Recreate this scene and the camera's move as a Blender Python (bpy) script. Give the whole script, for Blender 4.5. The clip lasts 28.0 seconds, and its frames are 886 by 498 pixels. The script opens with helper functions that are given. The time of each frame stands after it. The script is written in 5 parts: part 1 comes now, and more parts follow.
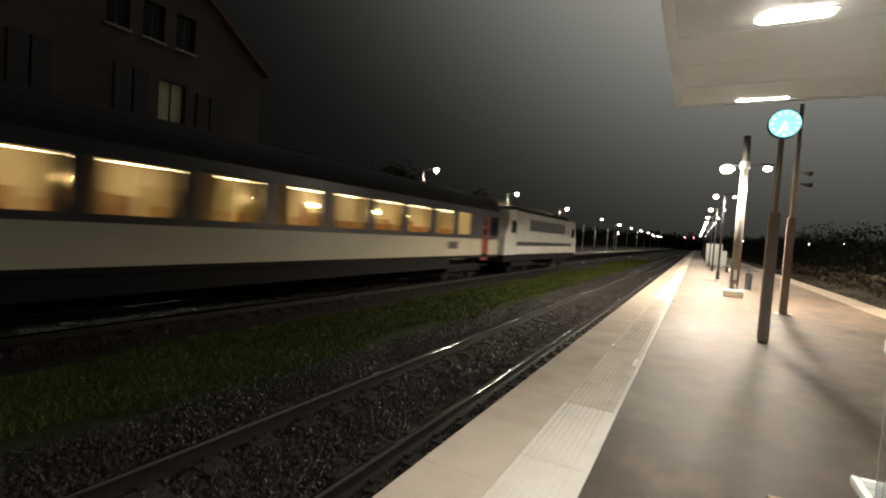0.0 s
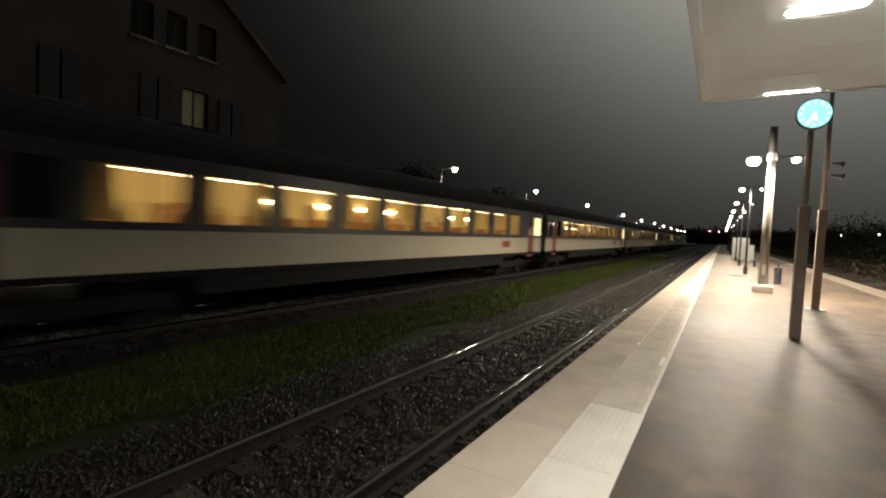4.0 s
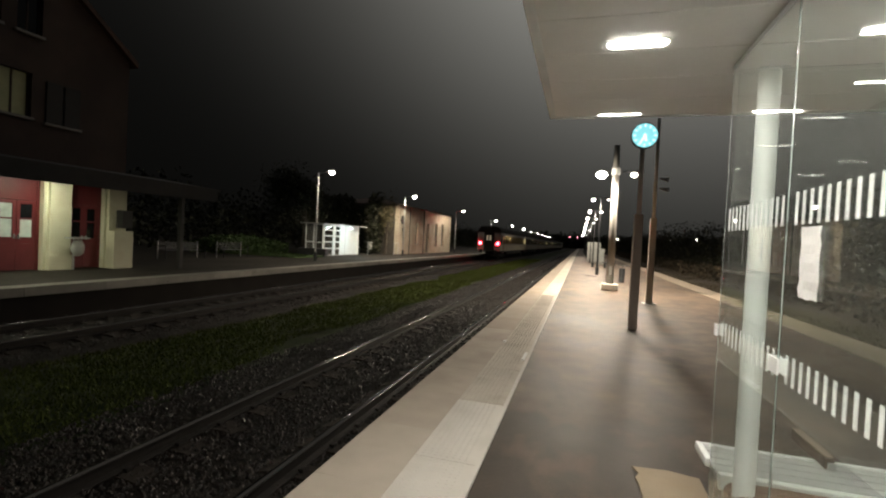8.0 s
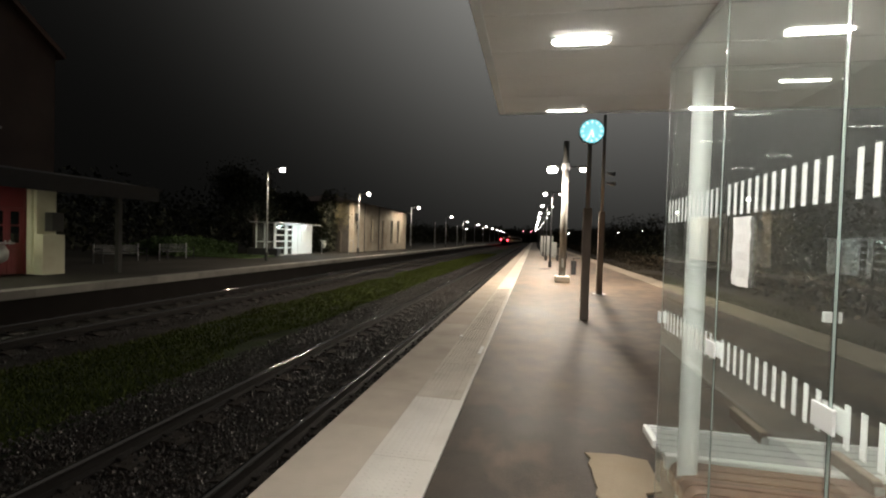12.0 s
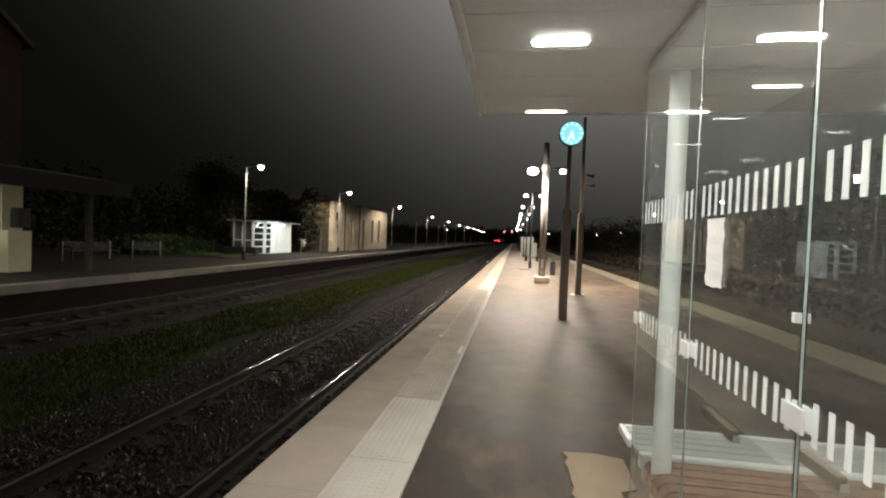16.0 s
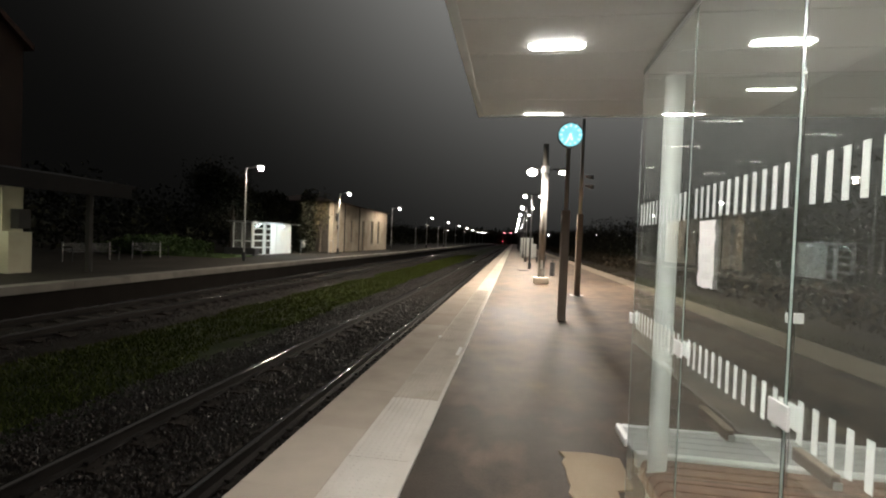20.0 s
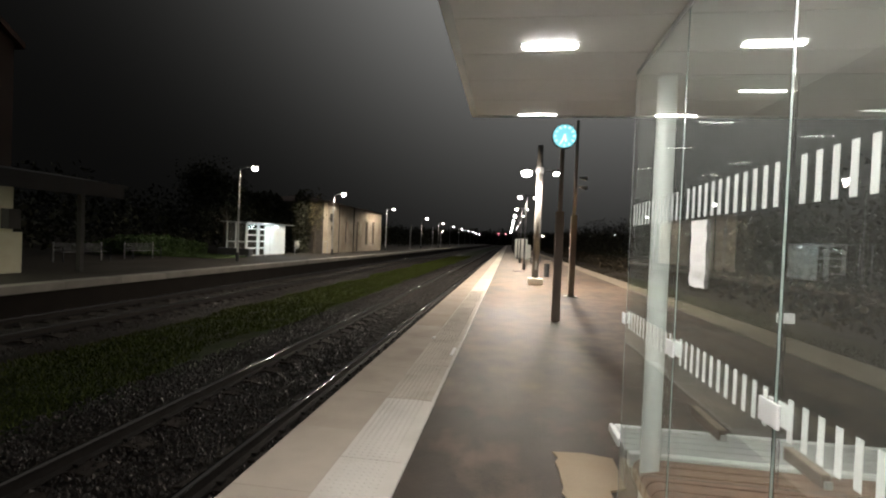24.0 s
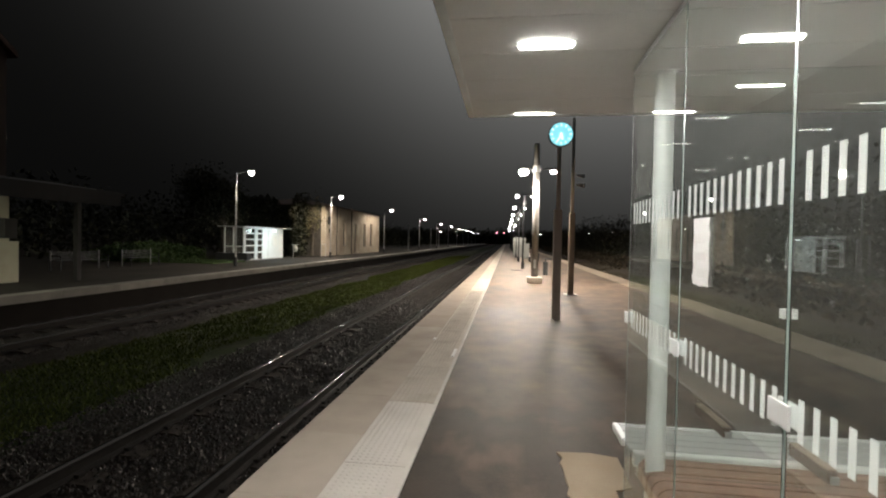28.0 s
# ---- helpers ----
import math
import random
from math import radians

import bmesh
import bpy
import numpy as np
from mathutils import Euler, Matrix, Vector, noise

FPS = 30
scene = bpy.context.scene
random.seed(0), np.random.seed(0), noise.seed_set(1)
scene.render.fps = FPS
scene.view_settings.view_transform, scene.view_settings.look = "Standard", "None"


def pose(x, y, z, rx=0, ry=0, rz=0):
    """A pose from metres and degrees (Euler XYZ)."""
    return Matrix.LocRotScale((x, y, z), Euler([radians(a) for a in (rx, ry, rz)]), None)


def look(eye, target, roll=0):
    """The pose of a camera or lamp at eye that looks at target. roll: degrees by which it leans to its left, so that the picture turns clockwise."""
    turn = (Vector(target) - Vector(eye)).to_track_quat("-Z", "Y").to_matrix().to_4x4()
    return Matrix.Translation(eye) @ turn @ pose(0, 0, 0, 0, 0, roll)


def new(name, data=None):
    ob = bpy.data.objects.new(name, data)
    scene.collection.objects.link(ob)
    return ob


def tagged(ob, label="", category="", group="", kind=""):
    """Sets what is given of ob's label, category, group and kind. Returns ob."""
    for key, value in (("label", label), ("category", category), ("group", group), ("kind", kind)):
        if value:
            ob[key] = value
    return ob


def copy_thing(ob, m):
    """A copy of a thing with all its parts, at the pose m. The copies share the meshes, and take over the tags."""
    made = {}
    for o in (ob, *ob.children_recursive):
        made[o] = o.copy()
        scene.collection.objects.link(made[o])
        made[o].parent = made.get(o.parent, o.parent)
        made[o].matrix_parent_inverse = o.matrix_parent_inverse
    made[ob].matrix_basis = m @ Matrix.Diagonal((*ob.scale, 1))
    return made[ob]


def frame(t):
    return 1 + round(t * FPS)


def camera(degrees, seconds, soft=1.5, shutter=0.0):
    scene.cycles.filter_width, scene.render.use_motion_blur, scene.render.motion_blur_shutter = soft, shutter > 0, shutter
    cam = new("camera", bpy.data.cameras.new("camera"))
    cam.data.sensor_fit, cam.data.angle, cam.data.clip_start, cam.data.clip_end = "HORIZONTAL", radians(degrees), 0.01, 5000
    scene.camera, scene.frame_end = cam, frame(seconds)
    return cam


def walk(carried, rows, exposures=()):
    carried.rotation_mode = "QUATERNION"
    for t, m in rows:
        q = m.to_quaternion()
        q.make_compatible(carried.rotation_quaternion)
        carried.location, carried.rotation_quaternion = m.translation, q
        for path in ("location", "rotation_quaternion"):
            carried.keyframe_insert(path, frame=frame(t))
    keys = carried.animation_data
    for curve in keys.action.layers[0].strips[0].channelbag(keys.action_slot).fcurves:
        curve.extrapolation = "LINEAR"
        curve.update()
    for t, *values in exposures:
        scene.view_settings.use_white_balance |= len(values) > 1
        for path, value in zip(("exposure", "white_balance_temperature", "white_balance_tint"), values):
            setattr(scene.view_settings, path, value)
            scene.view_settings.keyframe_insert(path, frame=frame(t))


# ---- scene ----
cam = camera(86.5, 28.0, soft=2.1, shutter=0.5)
PATH = [
    (0, (-0.126, 0.135, 1.624), (-1.072, 1.896, 1.546), 3.9),
    (0.5, (-0.132, 0.155, 1.639), (-1.086, 1.911, 1.546), 3.3),
    (1, (-0.135, 0.136, 1.643), (-1.131, 1.867, 1.54), 3.2),
    (1.5, (-0.125, 0.139, 1.646), (-1.142, 1.858, 1.54), 3.0),
    (2, (-0.127, 0.126, 1.646), (-1.145, 1.844, 1.543), 2.7),
    (2.5, (-0.139, 0.135, 1.644), (-1.157, 1.853, 1.542), 2.7),
    (3, (-0.142, 0.089, 1.631), (-1.162, 1.806, 1.532), 2.8),
    (3.5, (-0.148, 0.121, 1.644), (-1.166, 1.840, 1.552), 2.8),
    (5.5, (-0.139, 0.108, 1.654), (-1.16, 1.827, 1.584), 2.7),
    (6, (-0.13, 0.108, 1.643), (-1.156, 1.824, 1.58), 2.9),
    (6.5, (-0.108, 0.108, 1.633), (-1.087, 1.851, 1.574), 3.0),
    (6.6, (-0.113, 0.102, 1.63), (-1.04, 1.873, 1.566), 3.7),
    (7, (-0.083, 0.133, 1.637), (-0.876, 1.969, 1.586), 3.4),
    (7.2, (-0.076, 0.114, 1.631), (-0.815, 1.972, 1.58), 3.6),
    (7.5, (-0.051, 0.148, 1.639), (-0.7, 2.039, 1.594), 3.1),
    (8, (-0.051, 0.146, 1.641), (-0.609, 2.066, 1.6), 2.9),
    (8.5, (-0.051, 0.153, 1.637), (-0.569, 2.084, 1.598), 2.9),
    (9, (-0.053, 0.163, 1.636), (-0.548, 2.101, 1.598), 2.8),
    (9.5, (-0.06, 0.178, 1.637), (-0.545, 2.118, 1.598), 2.5),
    (10, (-0.069, 0.185, 1.637), (-0.545, 2.127, 1.588), 2.0),
    (10.5, (-0.06, 0.186, 1.635), (-0.505, 2.135, 1.584), 1.8),
    (11, (-0.049, 0.177, 1.635), (-0.456, 2.134, 1.584), 1.8),
    (11.5, (-0.036, 0.176, 1.637), (-0.417, 2.139, 1.588), 1.8),
    (12, (-0.032, 0.169, 1.642), (-0.409, 2.132, 1.593), 1.7),
    (12.5, (-0.033, 0.174, 1.641), (-0.4, 2.140, 1.592), 1.8),
    (13, (-0.031, 0.177, 1.64), (-0.383, 2.145, 1.591), 1.9),
    (13.5, (-0.026, 0.175, 1.638), (-0.359, 2.146, 1.59), 1.9),
    (15.5, (-0.03, 0.191, 1.638), (-0.327, 2.168, 1.592), 2.2),
    (16, (-0.021, 0.193, 1.638), (-0.319, 2.171, 1.592), 2.2),
    (16.5, (-0.015, 0.183, 1.639), (-0.314, 2.160, 1.593), 2.3),
    (17, (-0.02, 0.186, 1.64), (-0.318, 2.163, 1.596), 2.2),
    (17.5, (-0.018, 0.186, 1.642), (-0.315, 2.163, 1.597), 2.1),
    (18, (-0.024, 0.174, 1.641), (-0.319, 2.151, 1.597), 1.6),
    (18.5, (-0.019, 0.175, 1.639), (-0.316, 2.152, 1.595), 1.6),
    (19, (-0.013, 0.166, 1.636), (-0.31, 2.143, 1.592), 1.8),
    (19.5, (-0.008, 0.167, 1.637), (-0.306, 2.144, 1.593), 2.1),
    (20, (-0.006, 0.161, 1.641), (-0.303, 2.138, 1.599), 2.2),
    (20.5, (-0.007, 0.153, 1.642), (-0.304, 2.131, 1.601), 2.5),
    (21, (-0.01, 0.154, 1.637), (-0.308, 2.131, 1.597), 2.3),
    (21.5, (-0.008, 0.151, 1.635), (-0.306, 2.128, 1.595), 2.2),
    (23.5, (-0.002, 0.177, 1.634), (-0.278, 2.158, 1.596), 2.9),
    (24, (0.002, 0.168, 1.635), (-0.273, 2.149, 1.598), 2.3),
    (24.5, (0.009, 0.182, 1.631), (-0.268, 2.162, 1.594), 2.2),
    (25, (0.006, 0.185, 1.635), (-0.269, 2.165, 1.597), 2.2),
    (25.5, (0.004, 0.185, 1.64), (-0.271, 2.165, 1.603), 2.2),
    (26, (0.003, 0.180, 1.638), (-0.272, 2.161, 1.602), 2.2),
    (26.5, (-0.009, 0.178, 1.634), (-0.283, 2.159, 1.598), 2.1),
    (27, (-0.007, 0.189, 1.638), (-0.281, 2.170, 1.601), 1.6),
    (27.5, (-0.002, 0.199, 1.64), (-0.276, 2.180, 1.603), 1.2),
    (28, (-0.009, 0.188, 1.647), (-0.277, 2.169, 1.611), 1.1),
]
EXPOSURES = [(0, 0.85, 6550, 10), (2, 0.8, 6550, 10), (6, 0.8, 6550, 10), (7, 0.5, 6550, 10), (8.5, 0.28, 6450, 11), (13, 0.28, 6350, 12), (28, 0.3, 6200, 13)]
walk(cam, [(t, look(e, g, r)) for t, e, g, r in PATH], EXPOSURES)

# ---------------------------------------------------------------- world and exposure
scene.view_settings.exposure = 0.0
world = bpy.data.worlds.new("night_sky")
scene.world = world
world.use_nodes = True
bg = world.node_tree.nodes["Background"]
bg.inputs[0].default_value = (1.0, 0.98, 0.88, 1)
# lens glare painted into the sky: the night sky is brighter ahead, over the platform
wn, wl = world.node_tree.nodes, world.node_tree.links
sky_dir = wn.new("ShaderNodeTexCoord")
veil_glow = wn.new("ShaderNodeVectorMath")
veil_glow.operation = "DOT_PRODUCT"
wl.new(sky_dir.outputs["Generated"], veil_glow.inputs[0])
veil_glow.inputs[1].default_value = Vector((0.25, 1.0, 1.1)).normalized()
chain = veil_glow.outputs["Value"]
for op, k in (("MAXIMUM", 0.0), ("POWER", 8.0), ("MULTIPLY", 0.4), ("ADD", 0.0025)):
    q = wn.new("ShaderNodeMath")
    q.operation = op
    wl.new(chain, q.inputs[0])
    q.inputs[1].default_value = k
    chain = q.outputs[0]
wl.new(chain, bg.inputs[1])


def lamp(name, kind, at, power, col, size=0.1, size_y=None, aim=None, angle=None, blend=0.6):
    d = bpy.data.lights.new(name, kind)
    d.energy, d.color = power, col
    if kind == "AREA":
        d.size = size
        if size_y:
            d.shape, d.size_y = "RECTANGLE", size_y
    else:
        d.shadow_soft_size = size
    if kind == "SPOT":
        d.spot_size, d.spot_blend = radians(angle), blend
    ob = new(name, d)
    ob.matrix_world = look(at, aim or (at[0], at[1], at[2] - 1))
    return ob


# ---------------------------------------------------------------- materials
def material(name, col, rough=0.7, metal=0.0, var=0.18, scale=3.0, fine=90.0, bump=0.15, spec=0.5, coord="world",
             emit=None, strength=0.0, rand=0.0, island=0.0, stain=None, amount=0.5, stain_scale=0.6, wet=0.0, depth=0.01):
    m = bpy.data.materials.new(name)
    m.use_nodes = True
    nt = m.node_tree
    n, l = nt.nodes, nt.links
    b = n["Principled BSDF"]
    b.inputs["Metallic"].default_value = metal
    b.inputs["Roughness"].default_value = rough
    b.inputs["Specular IOR Level"].default_value = spec
    if coord == "world":
        src = n.new("ShaderNodeNewGeometry").outputs["Position"]
    else:
        src = n.new("ShaderNodeTexCoord").outputs["Object"]
    big = n.new("ShaderNodeTexNoise")
    big.inputs["Scale"].default_value, big.inputs["Detail"].default_value = scale, 5
    small = n.new("ShaderNodeTexNoise")
    small.inputs["Scale"].default_value, small.inputs["Detail"].default_value = fine, 3
    l.new(src, big.inputs["Vector"])
    l.new(src, small.inputs["Vector"])

    def maths(op, a, c):
        q = n.new("ShaderNodeMath")
        q.operation = op
        for i, v in enumerate((a, c)):
            if isinstance(v, (int, float)):
                q.inputs[i].default_value = v
            else:
                l.new(v, q.inputs[i])
        return q.outputs[0]

    v = maths("ADD", maths("MULTIPLY", big.outputs[0], 1.3), maths("MULTIPLY", small.outputs[0], 0.7))
    v = maths("ADD", maths("MULTIPLY", maths("SUBTRACT", v, 1.0), 2 * var), 1.0)
    if rand:
        v = maths("ADD", v, maths("MULTIPLY", maths("SUBTRACT", n.new("ShaderNodeObjectInfo").outputs["Random"], 0.5), 2 * rand))
    if island:
        v = maths("ADD", v, maths("MULTIPLY", maths("SUBTRACT", n.new("ShaderNodeNewGeometry").outputs["Random Per Island"], 0.5), 2 * island))
    mul = n.new("ShaderNodeVectorMath")
    mul.operation = "SCALE"
    mul.inputs[0].default_value = col
    l.new(v, mul.inputs["Scale"])
    out = mul.outputs[0]
    if stain:
        st = n.new("ShaderNodeTexNoise")
        st.inputs["Scale"].default_value, st.inputs["Detail"].default_value = stain_scale, 8
        l.new(src, st.inputs["Vector"])
        ramp = n.new("ShaderNodeValToRGB")
        ramp.color_ramp.elements[0].position, ramp.color_ramp.elements[1].position = 0.48, 0.66
        l.new(st.outputs[0], ramp.inputs[0])
        mix = n.new("ShaderNodeMix")
        mix.data_type = "RGBA"
        l.new(maths("MULTIPLY", ramp.outputs[0], amount), mix.inputs["Factor"])
        l.new(out, mix.inputs["A"])
        mix.inputs["B"].default_value = (*stain, 1)
        out = mix.outputs["Result"]
    l.new(out, b.inputs["Base Color"])
    if wet:
        wn = n.new("ShaderNodeTexNoise")
        wn.inputs["Scale"].default_value, wn.inputs["Detail"].default_value = 0.55, 6
        l.new(src, wn.inputs["Vector"])
        wr = n.new("ShaderNodeMapRange")
        wr.inputs["From Min"].default_value, wr.inputs["From Max"].default_value = 0.35, 0.65
        wr.inputs["To Min"].default_value, wr.inputs["To Max"].default_value = rough, rough - wet
        l.new(wn.outputs[0], wr.inputs["Value"])
        l.new(wr.outputs[0], b.inputs["Roughness"])
    if bump:
        bp = n.new("ShaderNodeBump")
        bp.inputs["Strength"].default_value, bp.inputs["Distance"].default_value = bump, depth
        l.new(maths("ADD", big.outputs[0], small.outputs[0]), bp.inputs["Height"])
        l.new(bp.outputs[0], b.inputs["Normal"])
    if emit:
        b.inputs["Emission Color"].default_value = (*emit, 1)
        b.inputs["Emission Strength"].default_value = strength
    return m


def glass(name, tint=(1, 1, 1), ior=1.5, haze=0.0):
    """Clear refracting glass for panes that have thickness, under a thin pale film added to veil what lies behind."""
    m = bpy.data.materials.new(name)
    m.use_nodes = True
    n, l = m.node_tree.nodes, m.node_tree.links
    n.remove(n["Principled BSDF"])
    g = n.new("ShaderNodeBsdfGlass")
    g.inputs["Color"].default_value = (*tint, 1)
    g.inputs["Roughness"].default_value, g.inputs["IOR"].default_value = 0.0, ior
    if not haze:
        l.new(g.outputs[0], n["Material Output"].inputs[0])
        return m
    film = n.new("ShaderNodeBsdfDiffuse")
    film.inputs["Color"].default_value = (0.8, 0.79, 0.74, 1)
    smear = n.new("ShaderNodeTexNoise")
    smear.inputs["Scale"].default_value, smear.inputs["Detail"].default_value = 2.2, 6
    l.new(n.new("ShaderNodeNewGeometry").outputs["Position"], smear.inputs["Vector"])
    amount = n.new("ShaderNodeMapRange")
    amount.inputs["From Min"].default_value, amount.inputs["From Max"].default_value = 0.3, 0.7
    amount.inputs["To Min"].default_value, amount.inputs["To Max"].default_value = 0.6 * haze, 1.4 * haze
    l.new(smear.outputs[0], amount.inputs["Value"])
    mix = n.new("ShaderNodeMixShader")
    l.new(amount.outputs[0], mix.inputs[0])
    l.new(g.outputs[0], mix.inputs[1])
    l.new(film.outputs[0], mix.inputs[2])
    l.new(mix.outputs[0], n["Material Output"].inputs[0])
    return m


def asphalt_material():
    """Worn asphalt: pale and dark areas, stretched along the platform, over a coarse grit, with the fall of light
    graded in along y.
    """
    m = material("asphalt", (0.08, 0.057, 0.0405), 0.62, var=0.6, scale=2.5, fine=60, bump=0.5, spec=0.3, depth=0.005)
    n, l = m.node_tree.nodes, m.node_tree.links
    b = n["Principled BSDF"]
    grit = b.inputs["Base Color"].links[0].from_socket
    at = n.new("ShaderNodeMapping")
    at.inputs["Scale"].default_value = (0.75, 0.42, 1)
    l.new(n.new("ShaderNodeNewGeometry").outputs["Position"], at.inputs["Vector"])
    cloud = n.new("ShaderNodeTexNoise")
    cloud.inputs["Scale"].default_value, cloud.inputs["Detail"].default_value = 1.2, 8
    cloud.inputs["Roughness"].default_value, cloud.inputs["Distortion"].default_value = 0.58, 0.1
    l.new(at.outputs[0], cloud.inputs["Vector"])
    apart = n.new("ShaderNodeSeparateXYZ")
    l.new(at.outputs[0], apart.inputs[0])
    # tone graded along y: lamp light on the ground put into the colour
    graded = n.new("ShaderNodeMapRange")
    graded.inputs["From Min"].default_value, graded.inputs["From Max"].default_value = 0.42 * 3.2, 0.42 * 7.6
    graded.inputs["To Min"].default_value, graded.inputs["To Max"].default_value = -0.12, 0.1
    l.new(apart.outputs["Y"], graded.inputs["Value"])
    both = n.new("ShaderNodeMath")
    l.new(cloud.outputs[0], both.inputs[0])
    l.new(graded.outputs[0], both.inputs[1])
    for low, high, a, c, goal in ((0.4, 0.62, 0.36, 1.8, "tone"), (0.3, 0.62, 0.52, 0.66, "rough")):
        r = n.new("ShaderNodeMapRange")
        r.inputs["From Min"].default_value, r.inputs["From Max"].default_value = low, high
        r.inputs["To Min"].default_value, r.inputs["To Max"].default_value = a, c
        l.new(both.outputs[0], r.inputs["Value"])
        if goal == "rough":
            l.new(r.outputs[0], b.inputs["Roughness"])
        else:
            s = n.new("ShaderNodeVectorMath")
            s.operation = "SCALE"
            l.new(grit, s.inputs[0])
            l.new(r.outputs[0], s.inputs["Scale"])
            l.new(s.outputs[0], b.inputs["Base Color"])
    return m


